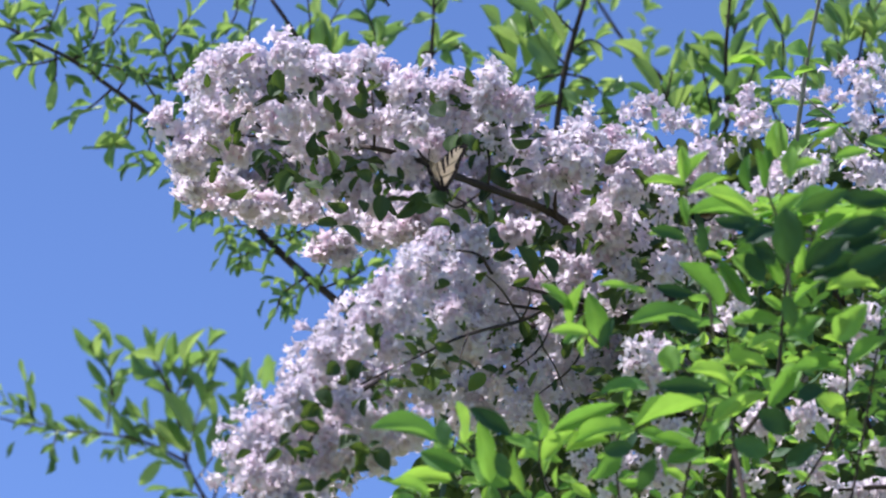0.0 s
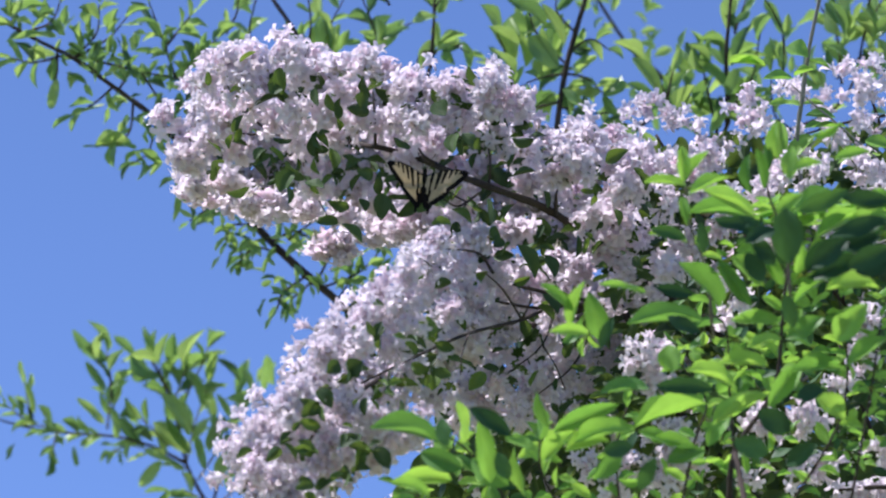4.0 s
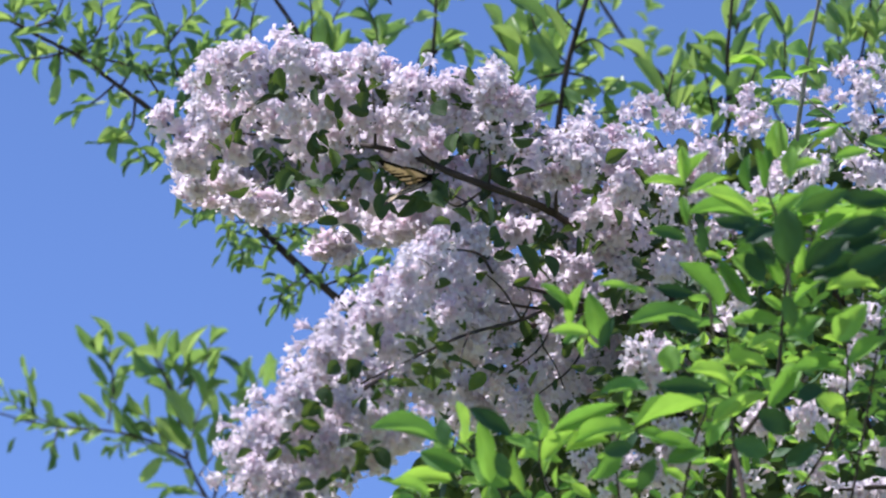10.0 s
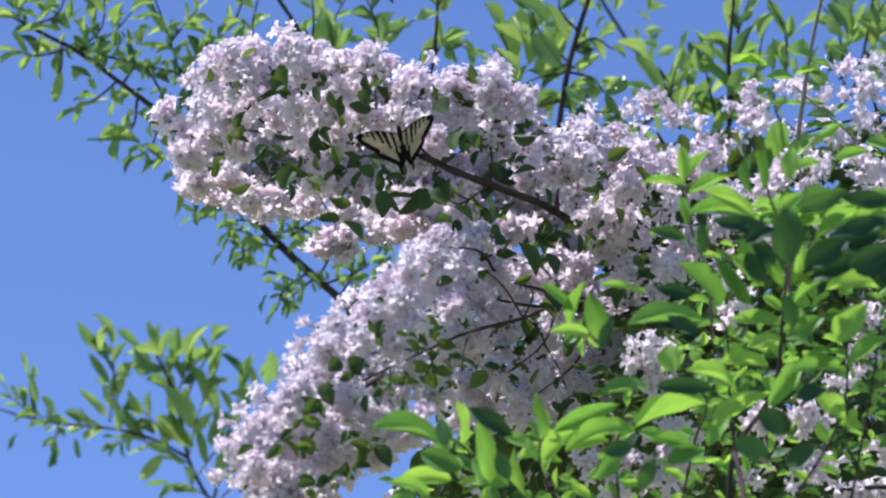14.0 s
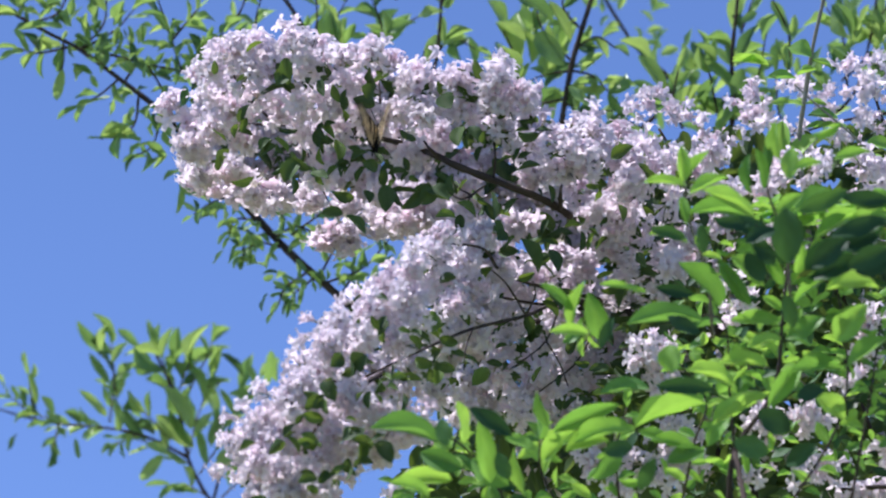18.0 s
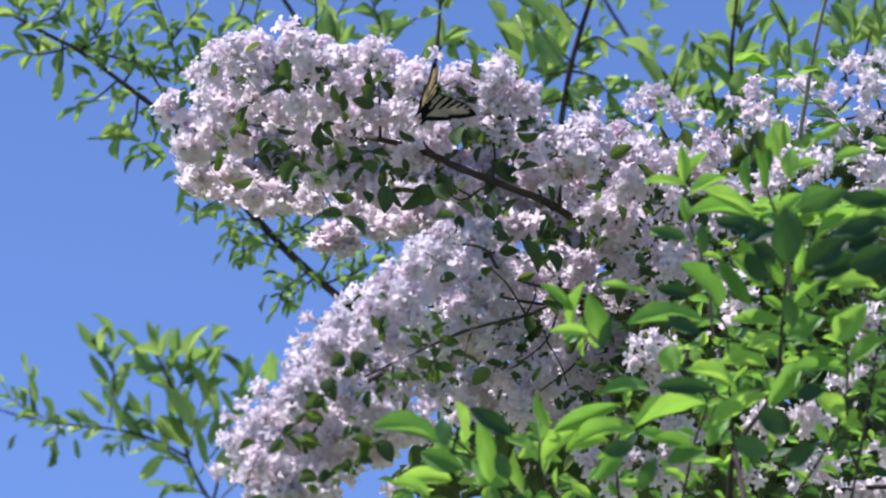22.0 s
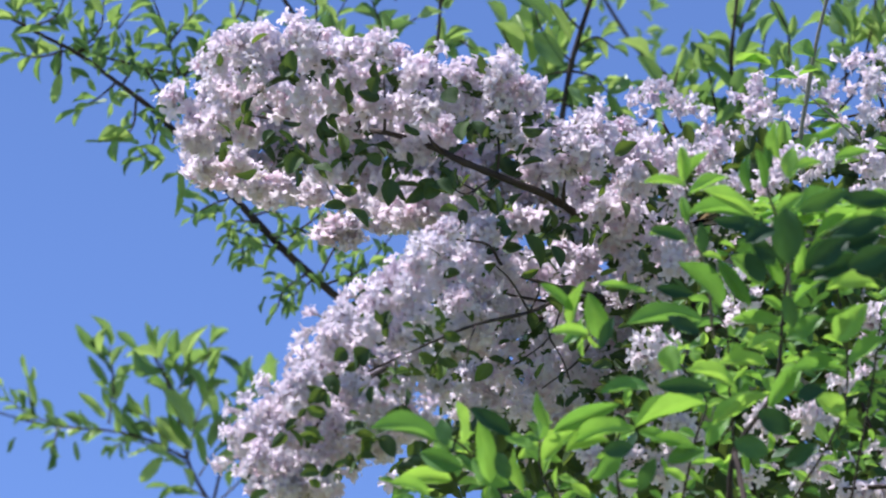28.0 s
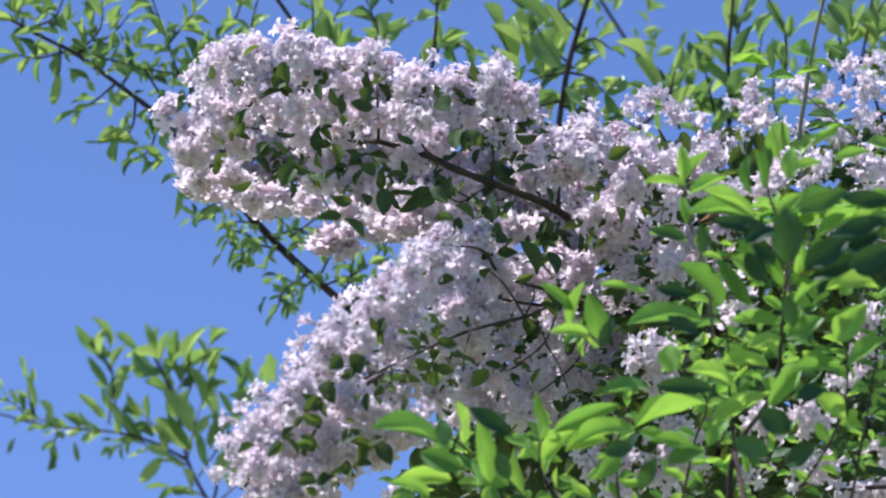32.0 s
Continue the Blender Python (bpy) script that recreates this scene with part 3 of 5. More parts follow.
    # single leaves that hang before the blossom: base, tip, width
    for branch, away, n in ((up, -0.24, (677, 340, 674, 392, 30, 660, 315, 635, 300, 24, 620, 365, 580, 355, 20, 640, 350, 646, 375, 20, 600, 392, 562, 390, 20, 605, 395, 640, 432, 22, 740, 350, 705, 385, 22,
                                         745, 350, 790, 365, 34, 760, 345, 740, 375, 30, 800, 398, 765, 390, 22, 862, 350, 866, 400, 28, 880, 400, 868, 425, 22, 800, 370, 840, 390, 16)),
                            (up, -0.24, (905, 430, 885, 450, 30, 915, 432, 955, 490, 28, 965, 450, 985, 490, 26, 890, 420, 875, 435, 22, 810, 235, 800, 270, 34, 820, 235, 840, 265, 22, 770, 180, 790, 205, 34,
                                         640, 190, 655, 160, 30, 505, 285, 540, 318, 34, 520, 300, 492, 335, 34, 470, 262, 450, 280, 20, 540, 320, 575, 330, 26, 495, 150, 480, 165, 26)),
                            (low, -0.22, (840, 650, 790, 630, 30, 770, 660, 765, 690, 22, 620, 660, 640, 640, 34, 665, 790, 690, 830, 26, 760, 560, 750, 600, 30, 770, 510, 800, 495, 20, 960, 520, 990, 555, 34,
                                         860, 660, 830, 690, 26, 600, 640, 580, 660, 24, 560, 690, 590, 720, 26, 640, 770, 600, 790, 26, 1050, 500, 1080, 490, 26))):
        for i in range(0, len(n), 5):
            bx, by, tx, ty, w = n[i:i + 5]
            near = away - (fore(bx, by) if branch is low else 0.0)
            leafy(branch, "leaf", MESH_SHRUB, at(bx, by, near), at(tx, ty, near - 0.01), w * CELL, facing=(UP * 0.5 - AHEAD * 0.5 + RIGHT * 0.3), spread=0.3)
    # stems down to the earth
    g = Vector((0.95, 5.3, 0))
    for key, dx, dy in (("upper", 0.05, 0.02), ("lower", -0.06, -0.05), ("side", 0.1, 0.08)):
        o = roots[key][1]
        a = g + Vector((dx, dy, -0.05))
        sticks("stem", [([a, a.lerp(o, 0.4) + Vector((0.12, 0.05, 0.12)), a.lerp(o, 0.8) + Vector((0.08, 0.02, 0.06)), o], 0.022, 0.0095)], M_BARK, shrub, a, "grey-brown woody stem")
    return shrub, {k: v[0] for k, v in roots.items()}


shrub, shrub_limbs = build_shrub()


# ---- the fruit tree behind ----
def build_tree():
    tree = thing("fruit_tree", (0.35, 6.6, 0), "fruit tree in fresh green leaf behind the shrub", "tree")
    limbs = {}

    def limb(key, pivot, lines, label, mat=M_BARK):
        o = at(*pivot)
        pts, a, b = lines[0]
        limbs[key] = sticks("limb", [([at(*p) for p in pts], a * CELL, b * CELL)], mat, tree, o, label)
        for pts, a, b in lines[1:]:
            sticks("twig", [([at(*p) for p in pts], a * CELL, b * CELL)], mat, limbs[key], at(*pts[0]))
        return limbs[key]

    def flat(away, line):
        return [(x, y, away) for x, y in line]

    W = 0.75
    left = limb("left", (980, 705, W), [
        (flat(W, pairs(980, 705, 830, 690, 700, 625, 605, 540, 520, 468, 440, 388, 345, 285, 270, 208, 200, 155, 130, 105, 60, 70, -40, 15)), 11, 3)], "dark slanting limb")
    twigs = [pairs(60, 70, 20, 45, 40, 10), pairs(40, 60, 90, 40, 110, -10), pairs(130, 105, 170, 60, 175, 10), pairs(130, 105, 190, 70, 225, 30), pairs(110, 100, 60, 112, 20, 105),
             pairs(150, 105, 250, 128, 345, 146), pairs(310, 140, 292, 85, 255, -15), pairs(292, 85, 320, 50, 340, 25), pairs(320, 145, 345, 100, 385, 70), pairs(200, 155, 165, 185, 130, 205),
             pairs(235, 185, 225, 240, 170, 262), pairs(275, 215, 262, 270, 230, 292), pairs(250, 130, 285, 190, 285, 240), pairs(100, 90, 100, 130, 92, 150), pairs(345, 290, 318, 320, 312, 345),
             pairs(410, 355, 370, 370, 335, 392), pairs(450, 400, 410, 400, 400, 430), pairs(500, 450, 450, 440, 420, 470), pairs(540, 490, 500, 520, 490, 550), pairs(510, 425, 550, 395, 570, 375),
             pairs(570, 510, 640, 480, 690, 420), pairs(480, 430, 520, 410, 560, 430), pairs(600, 530, 620, 490, 600, 460), pairs(440, 390, 480, 380, 500, 400), pairs(210, 160, 230, 120, 215, 90), pairs(560, 500, 600, 430, 650, 400), pairs(620, 545, 660, 500, 700, 470), pairs(470, 420, 430, 440, 425, 460), pairs(560, 490, 530, 520, 510, 530)]
    for k, tw in enumerate(twigs):
        sticks("twig", [([at(x, y, W) for x, y in tw], 3 * CELL, 1.4 * CELL)], M_BARK, left, at(*tw[0], W), sides=5)
        shoot(left, "leaf", MESH_BACK, tw, 4 if k in (9, 10, 11, 14) else 1 if k == 13 else R.randint(5, 8) if k < 15 else 7, 43 if k < 15 else 33, W, 0.3 if k < 15 else 0.34, bow=0.1)

    for tw, n, ln in ((pairs(20, 50, 130, 105, 200, 155, 270, 210), 22, 34), (pairs(160, 110, 250, 130, 330, 146), 14, 38), (pairs(330, 270, 440, 388, 520, 468), 12, 36), (pairs(60, 30, 150, 60, 240, 60), 14, 40),
                      (pairs(190, 130, 230, 190, 250, 240), 8, 38), (pairs(300, 240, 345, 290, 400, 345), 11, 48), (pairs(400, 350, 470, 420, 540, 490), 18, 50),
                      (pairs(440, 395, 405, 425, 390, 455), 7, 48), (pairs(350, 295, 330, 330, 335, 365), 6, 46), (pairs(520, 470, 480, 500, 470, 530), 7, 46)):
        shoot(left, "leaf", MESH_BACK, tw, round(n * 0.5), ln * 0.72, W - 0.04, 0.34, spread=75, start=0.0, bow=0.05)
    # spurs: tufts of leaves close together on short shoots
    def spur(limb_part, x, y, n, length, away, lean=0.0, fan=95):
        for k in range(n):
            a = lean + radians(R.uniform(-fan, fan))
            ln = length * R.uniform(0.65, 1.15)
            d = away + R.uniform(-0.03, 0.03)
            bx, by = x + R.uniform(-5, 5), y + R.uniform(-5, 5)
            leafy(limb_part, "leaf", MESH_BACK, at(bx, by, d), at(bx + math.sin(a) * ln, by - math.cos(a) * ln, d + R.uniform(-0.5, 0.4) * ln * CELL), ln * CELL * R.uniform(0.26, 0.36) * (1 + away / 5), spread=0.7)

    for x, y in pairs(20, 30, 72, 42, 112, 62, 142, 72, 152, 104, 190, 104, 236, 92, 284, 66, 292, 96, 168, 132, 218, 148, 258, 150, 350, 118, 305, 150):
        spur(left, x, y, 4, 42, W)
    for x, y in pairs(120, 128, 190, 185, 228, 205, 262, 215, 240, 262, 285, 285, 318, 160, 290, 170, 385, 380, 435, 425, 415, 410, 472, 455, 500, 495, 522, 525, 440, 462, 505, 545):
        spur(left, x, y, 3 if y < 300 else 2, 38 if y < 300 else 30, W, math.pi * R.uniform(0.75, 1.25))
    for x, y in pairs(540, 425, 562, 452, 600, 475, 640, 450, 670, 430, 570, 505, 620, 500, 685, 460):
        spur(left, x, y, 4, 32, W, R.uniform(0, 6.3))
    W2 = 0.85
    top = limb("top", (1300, 700, W2), [
        (flat(W2, pairs(1300, 700, 1060, 520, 975, 400, 985, 235, 1000, 130, 1015, 70, 1042, -20)), 9, 4.5),
        (flat(W2, pairs(975, 400, 700, 250, 560, 140, 525, 62, 480, -5)), 7, 4),
        (flat(W2, pairs(700, 250, 755, 140, 766, 70, 770, -20)), 5, 3),
        (flat(W2, pairs(975, 400, 1150, 300, 1280, 240, 1285, 100, 1295, -20)), 6, 3.5),
        (flat(W2 + 0.5, pairs(1040, 300, 1180, 170, 1110, 80, 1045, -20)), 6, 3.5),
        (flat(W2, pairs(1280, 270, 1480, 190, 1530, 60, 1540, -20)), 3.5, 2.6)], "dark upright limb")
    tops = [(pairs(905, 160, 905, 120, 880, 60), 4, 70), (pairs(1003, 115, 950, 60, 930, -5), 7, 75), (pairs(1000, 130, 950, 140, 910, 160), 5, 62), (pairs(990, 180, 950, 190, 900, 200), 6, 58),
            (pairs(1010, 90, 1045, 70, 1080, 90), 5, 55), (pairs(1000, 130, 1040, 140, 1070, 170), 5, 55), (pairs(990, 190, 1040, 200, 1080, 200), 5, 55), (pairs(1020, 60, 985, 20, 990, -20), 5, 70),
            (pairs(590, 110, 580, 60, 610, -5), 7, 62), (pairs(665, 110, 665, 60, 640, -5), 6, 66), (pairs(665, 90, 690, 60, 730, 40), 3, 60), (pairs(545, 100, 550, 40, 545, -10), 5, 55),
            (pairs(445, 95, 442, 50, 455, -10), 5, 52), (pairs(400, 60, 420, 20, 420, -20), 4, 52), (pairs(765, 100, 790, 75, 830, 95), 4, 58), (pairs(765, 90, 745, 95, 735, 120), 2, 52),
            (pairs(768, 20, 780, 0, 800, -10), 4, 48), (pairs(690, 10, 680, -10, 690, -40), 3, 50),
            (pairs(1285, 240, 1285, 150, 1290, 60), 8, 85), (pairs(1270, 240, 1250, 150, 1235, 80), 5, 75), (pairs(1290, 200, 1330, 140, 1345, 60), 4, 75), (pairs(1300, 60, 1310, 30, 1320, 0), 4, 55),
            (pairs(1385, 150, 1385, 60, 1350, -10), 5, 75), (pairs(1490, 150, 1480, 60, 1450, 10), 8, 70), (pairs(1530, 60, 1550, 20, 1570, -10), 7, 70), (pairs(1480, 140, 1540, 90, 1590, 90), 8, 66),
            (pairs(1400, 230, 1370, 200, 1365, 130), 5, 70), (pairs(1180, 180, 1190, 130, 1200, 90), 4, 62), (pairs(1200, 230, 1170, 150, 1130, 100), 3, 80), (pairs(1060, 230, 1090, 215, 1130, 230), 4, 60)]
    for tw, n, ln in tops:
        sticks("twig", [([at(x, y, W2) for x, y in tw], 3 * CELL, 1.4 * CELL)], M_BARK, top, at(*tw[0], W2), sides=5)
        shoot(top, "leaf", MESH_BACK, tw, max(2, round(n * 0.8)), ln * 0.76, W2 + R.uniform(0, 0.12), 0.33, bow=0.0)
    for tw, n, ln in ((pairs(1150, 260, 1180, 200, 1190, 150), 7, 52), (pairs(1240, 260, 1230, 200, 1215, 160), 7, 52), (pairs(1330, 240, 1350, 180, 1340, 130), 8, 56), (pairs(1380, 240, 1400, 190, 1400, 130), 8, 54),
                      (pairs(1450, 250, 1470, 190, 1460, 130), 8, 54), (pairs(1520, 260, 1540, 200, 1550, 150), 8, 54), (pairs(1080, 240, 1110, 200, 1120, 170), 5, 48), (pairs(545, 120, 560, 60, 590, 10), 8, 56), (pairs(1440, 120, 1490, 60, 1500, 10), 9, 56),
                      (pairs(880, 160, 900, 60, 940, 20), 7, 56), (pairs(1530, 120, 1560, 60, 1565, 10), 8, 52)):
        shoot(top, "leaf", MESH_BACK, tw, round(n * 0.5), ln * 0.85, W2 + 0.35, 0.36, spread=50, bow=0.0)
    for tw in (pairs(1110, 80, 1140, 50, 1140, 10), pairs(1080, 40, 1050, 20, 1040, -10), pairs(1100, 70, 1080, 10, 1090, -20), pairs(1150, 130, 1160, 90, 1150, 70)):
        shoot(top, "leaf", MESH_BACK, tw, 5, 34, W2 + 0.5, 0.45)

    for x, y, n, ln in ((905, 155, 5, 72), (985, 95, 6, 66), (965, 145, 6, 58), (945, 205, 5, 52), (1008, 205, 5, 56), (930, 70, 4, 66), (590, 95, 5, 62), (672, 92, 4, 64), (1165, 185, 4, 78), (1290, 205, 5, 78), (1288, 120, 6, 64),
                        (1245, 125, 4, 58), (1385, 125, 4, 66), (1500, 70, 6, 66), (1545, 70, 6, 64), (1560, 130, 5, 58), (1455, 155, 4, 60), (1205, 205, 4, 58), (1330, 235, 4, 66), (525, 70, 4, 55), (770, 20, 4, 48), (440, 60, 3, 48)):
        spur(top, x, y, n, ln, W2 + R.uniform(-0.02, 0.1), R.uniform(-0.2, 0.2), 62)
    for x, y, ln in ((1010, 85, 52), (1015, 120, 40), (1000, 160, 62), (1070, 165, 48), (1060, 235, 56), (780, 85, 54), (410, 15, 44)):
        spur(top, x, y, 4, ln, W2, math.pi / 2, 50)

    W3 = 1.35
    low = limb("low", (850, 960, W3), [
        (flat(W3, pairs(850, 960, 600, 955, 430, 940, 375, 900, 330, 820, 310, 720, 270, 640)), 6, 3),
        (flat(W3, pairs(330, 820, 270, 790, 200, 772, 80, 762, -30, 735)), 4, 2),
        (flat(W3, pairs(205, 772, 198, 690, 190, 630)), 3, 2), (flat(W3, pairs(375, 900, 400, 800, 445, 690)), 4, 2)], "thin brown leafy limb")
    for tw, n, ln in ((pairs(190, 760, 196, 690, 190, 620), 9, 62), (pairs(300, 720, 285, 660, 275, 630), 7, 72), (pairs(315, 760, 310, 710, 330, 650), 8, 72), (pairs(330, 820, 345, 750, 370, 680), 8, 70),
                      (pairs(350, 850, 400, 770, 420, 700), 8, 76), (pairs(430, 740, 440, 710, 455, 680), 3, 50), (pairs(330, 830, 280, 800, 240, 790), 6, 76), (pairs(200, 772, 150, 768, 90, 764), 9, 50),
                      (pairs(120, 765, 50, 745, 10, 715), 8, 46), (pairs(60, 760, 50, 720, 45, 680), 4, 46), (pairs(240, 780, 220, 790, 200, 800), 3, 50), (pairs(370, 890, 330, 870, 300, 870), 5, 60),
                      (pairs(390, 890, 430, 850, 450, 820), 6, 66), (pairs(300, 790, 260, 750, 250, 740), 5, 70), (pairs(100, 764, 95, 790, 90, 810), 3, 42), (pairs(330, 700, 360, 640, 370, 610), 4, 50)):
        sticks("twig", [([at(x, y, W3) for x, y in tw], 2.6 * CELL, 1.3 * CELL)], M_TWIG, low, at(*tw[0], W3), sides=5)
        shoot(low, "leaf", MESH_BACK, tw, max(2, round(n * (0.9 if ln > 52 else 1.2))), ln * 0.85, W3, 0.3, spread=40, bow=-0.15)

    set_leaves(low, MESH_BACK, W3, (172, 640, 128, 578, 22, 178, 636, 175, 583, 22, 262, 655, 196, 598, 27, 276, 648, 272, 582, 24, 306, 652, 308, 588, 27, 316, 670, 368, 625, 26, 425, 676, 386, 630, 22,
                                    446, 696, 430, 650, 18, 466, 692, 470, 624, 26, 486, 684, 486, 638, 18, 190, 692, 150, 637, 18, 60, 732, 44, 673, 15, 185, 750, 135, 700, 20, 206, 776, 200, 716, 22, 245, 752, 220, 716, 15))
    set_leaves(low, MESH_BACK, W3, (270, 782, 230, 760, 22, 326, 832, 250, 802, 32, 335, 772, 286, 690, 34, 342, 785, 370, 754, 26, 370, 802, 415, 722, 27, 378, 748, 350, 694, 26, 356, 696, 396, 670, 20,
                                    400, 706, 442, 720, 20, 340, 876, 300, 868, 20, 404, 852, 442, 820, 20, 440, 874, 455, 820, 30, 10, 815, 30, 784, 13, 45, 736, 10, 706, 16, 215, 790, 212, 824, 12))
    set_leaves(low, MESH_BACK_FLAT, W3, (285, 815, 246, 862, 26, 90, 788, 96, 826, 18, 130, 790, 137, 826, 12, 340, 802, 272, 746, 36, 364, 792, 400, 736, 26, 380, 842, 412, 800, 34, 200, 718, 215, 680, 13), ASIDE, 0.2)
    set_leaves(left, MESH_BACK, W, (185, 186, 125, 211, 26, 236, 262, 165, 258, 26, 246, 266, 286, 296, 20, 252, 292, 206, 298, 18, 100, 66, 20, 62, 20, 100, 100, 40, 108, 22, 112, 46, 116, 8, 16, 160, 52, 160, 8, 16,
                                    200, 62, 206, 14, 18, 240, 88, 240, 54, 14, 272, 54, 236, -6, 24, 320, 58, 360, 34, 18, 340, 122, 372, 68, 24, 396, 102, 364, 84, 16, 326, 128, 304, 104, 20))
    set_leaves(left, MESH_BACK, W, (280, 164, 282, 228, 14, 316, 164, 312, 206, 20, 346, 164, 372, 216, 24, 396, 382, 344, 378, 22, 376, 390, 338, 402, 16, 404, 408, 406, 436, 22, 470, 480, 408, 476, 24, 520, 544, 488, 562, 22,
                                    420, 92, 418, 46, 24, 150, 150, 162, 172, 14, 230, 210, 216, 232, 16, 430, 430, 470, 452, 24))
    set_leaves(left, MESH_BACK_FLAT, W, (100, 140, 88, 196, 22, 315, 308, 318, 362, 16, 332, 86, 308, 88, 12, 480, 498, 462, 506, 14), ASIDE, 0.2)
    set_leaves(top, MESH_BACK, W2, (582, 98, 574, 34, 34, 665, 92, 672, 26, 26, 672, 72, 726, 42, 22, 772, 92, 816, 72, 22, 816, 72, 832, 126, 22, 906, 118, 868, 44, 22, 906, 142, 890, 74, 26, 966, 48, 908, -6, 32,
                                    1000, 78, 960, 4, 24, 930, 120, 918, 60, 28, 1170, 168, 1118, 94, 30, 1184, 162, 1216, 120, 24, 1190, 124, 1206, 84, 22, 1256, 114, 1224, 70, 24))
    set_leaves(top, MESH_BACK, W2, (1300, 108, 1323, 34, 24, 1270, 232, 1276, 160, 24, 1388, 62, 1348, 2, 28, 1390, 58, 1396, 24, 18, 1370, 106, 1386, 70, 22, 1502, 48, 1458, 4, 26, 1300, 178, 1255, 236, 26, 1420, 130, 1450, 80, 22,
                                    1500, 110, 1470, 70, 24, 1545, 90, 1510, 40, 26, 1560, 50, 1535, 0, 24, 1240, 200, 1262, 130, 24))
    set_leaves(top, MESH_BACK_FLAT, W2, (988, 122, 936, 62, 44, 742, 116, 768, 70, 30, 604, 76, 640, 74, 14, 1300, 40, 1328, 20, 18, 1285, 170, 1305, 120, 26), ASIDE, 0.2)
    g = Vector((0.35, 6.6, 0))
    fork = Vector((0.3, 6.3, 1.5))
    sticks("trunk", [([g + Vector((0, 0, -0.05)), g + Vector((-0.03, -0.1, 0.7)), fork], 0.07, 0.05)], M_BARK, tree, g, "short dark trunk", 10)
    for key, pv in (("left", (980, 705, W)), ("top", (1300, 700, W2)), ("low", (850, 960, W3))):
        o = at(*pv)
        sticks("bough", [([fork + Vector((0, 0, -0.05)), fork.lerp(o, 0.5) + Vector((0, 0.08, 0.05)), o], 0.028, 0.0065)], M_BARK, tree, fork, "dark bough")
    return tree, limbs


tree, tree_limbs = build_tree()


# ---- the leafy bush in front ----
def build_front():
    bush = thing("leafy_bush", (0.62, 4.0, 0), "broad-leaved green bush standing before the blossom", "bush")
    W = -0.75
    g = Vector((0.62, 4.0, 0))
    stems = [pairs(1290, 920, 1300, 800, 1370, 690, 1385, 560, 1400, 420, 1410, 380), pairs(1380, 920, 1480, 760, 1500, 640, 1480, 500), pairs(900, 920, 880, 860, 830, 800, 790, 770),
             pairs(1000, 920, 960, 840, 955, 790, 960, 740), pairs(1200, 920, 1230, 780, 1250, 710, 1200, 640), pairs(1300, 800, 1290, 680, 1280, 570, 1210, 560),
             pairs(1500, 920, 1540, 700, 1560, 560), pairs(1100, 920, 1090, 800, 1110, 720)]
    for s in stems:
        o = at(s[0][0], s[0][1], W)
        a = g + Vector((R.uniform(-0.08, 0.08), R.uniform(-0.08, 0.08), -0.05))
        sticks("cane", [([a, a.lerp(o, 0.5) + Vector((0.04, 0.03, 0)), o], 0.0055, 0.0026)], M_BARK, bush, a, "dark slender cane")
        sticks("stem", [([at(x, y, W + 0.02) for x, y in s], 0.0032 if s[0][0] == 1290 else 0.0014, 0.0008)], M_BARK, bush, at(s[0][0], s[0][1], W), "dark slender stem")

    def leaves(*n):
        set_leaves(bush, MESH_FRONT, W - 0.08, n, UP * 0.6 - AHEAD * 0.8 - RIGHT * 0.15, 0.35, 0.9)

    leaves(775, 785, 662, 738, 56, 822, 785, 812, 708, 44, 868, 855, 850, 735, 40, 976, 760, 952, 690, 24, 948, 795, 893, 772, 36, 955, 780, 948, 712, 32,
           978, 765, 1098, 712, 38, 1150, 690, 1058, 690, 46, 1250, 715, 1118, 748, 46, 1190, 660, 1182, 606, 48, 1245, 570, 1108, 562, 56, 1145, 518, 1060, 500, 20)
    leaves(1015, 552, 955, 496, 22, 1072, 605, 1040, 518, 46, 1012, 585, 1030, 495, 26, 1042, 592, 975, 582, 26, 1275, 545, 1205, 462, 58, 1330, 542, 1268, 456, 32, 1350, 505, 1298, 448, 48,
           1330, 388, 1218, 360, 38, 1406, 376, 1492, 336, 50, 1498, 408, 1580, 380, 46, 1376, 376, 1424, 344, 30, 1440, 428, 1535, 368, 26, 1385, 505, 1350, 440, 26)
    leaves(1460, 515, 1562, 494, 40, 1480, 602, 1532, 538, 56, 1410, 484, 1420, 428, 28, 1405, 538, 1500, 458, 20, 1380, 575, 1296, 560, 34, 1385, 600, 1320, 620, 34, 1390, 600, 1460, 560, 40, 1395, 590, 1420, 545, 26,
           1360, 650, 1270, 640, 40, 1395, 660, 1500, 650, 36, 1500, 650, 1580, 600, 40, 1440, 700, 1500, 745, 44, 1300, 690, 1220, 640, 40, 1360, 700, 1260, 760, 44, 1290, 730, 1250, 790, 40)
    leaves(1230, 800, 1150, 770, 36, 1200, 790, 1130, 760, 40, 1180, 820, 1250, 795, 40, 1120, 760, 1010, 780, 50, 1100, 800, 1050, 850, 40, 900, 860, 830, 810, 50, 820, 830, 740, 800, 44,
           800, 850, 700, 845, 40, 760, 880, 690, 850, 36, 1000, 800, 1080, 770, 44, 960, 820, 1020, 760, 36, 930, 880, 905, 790, 34, 1360, 720, 1420, 640, 40, 1366, 436, 1300, 444, 34)
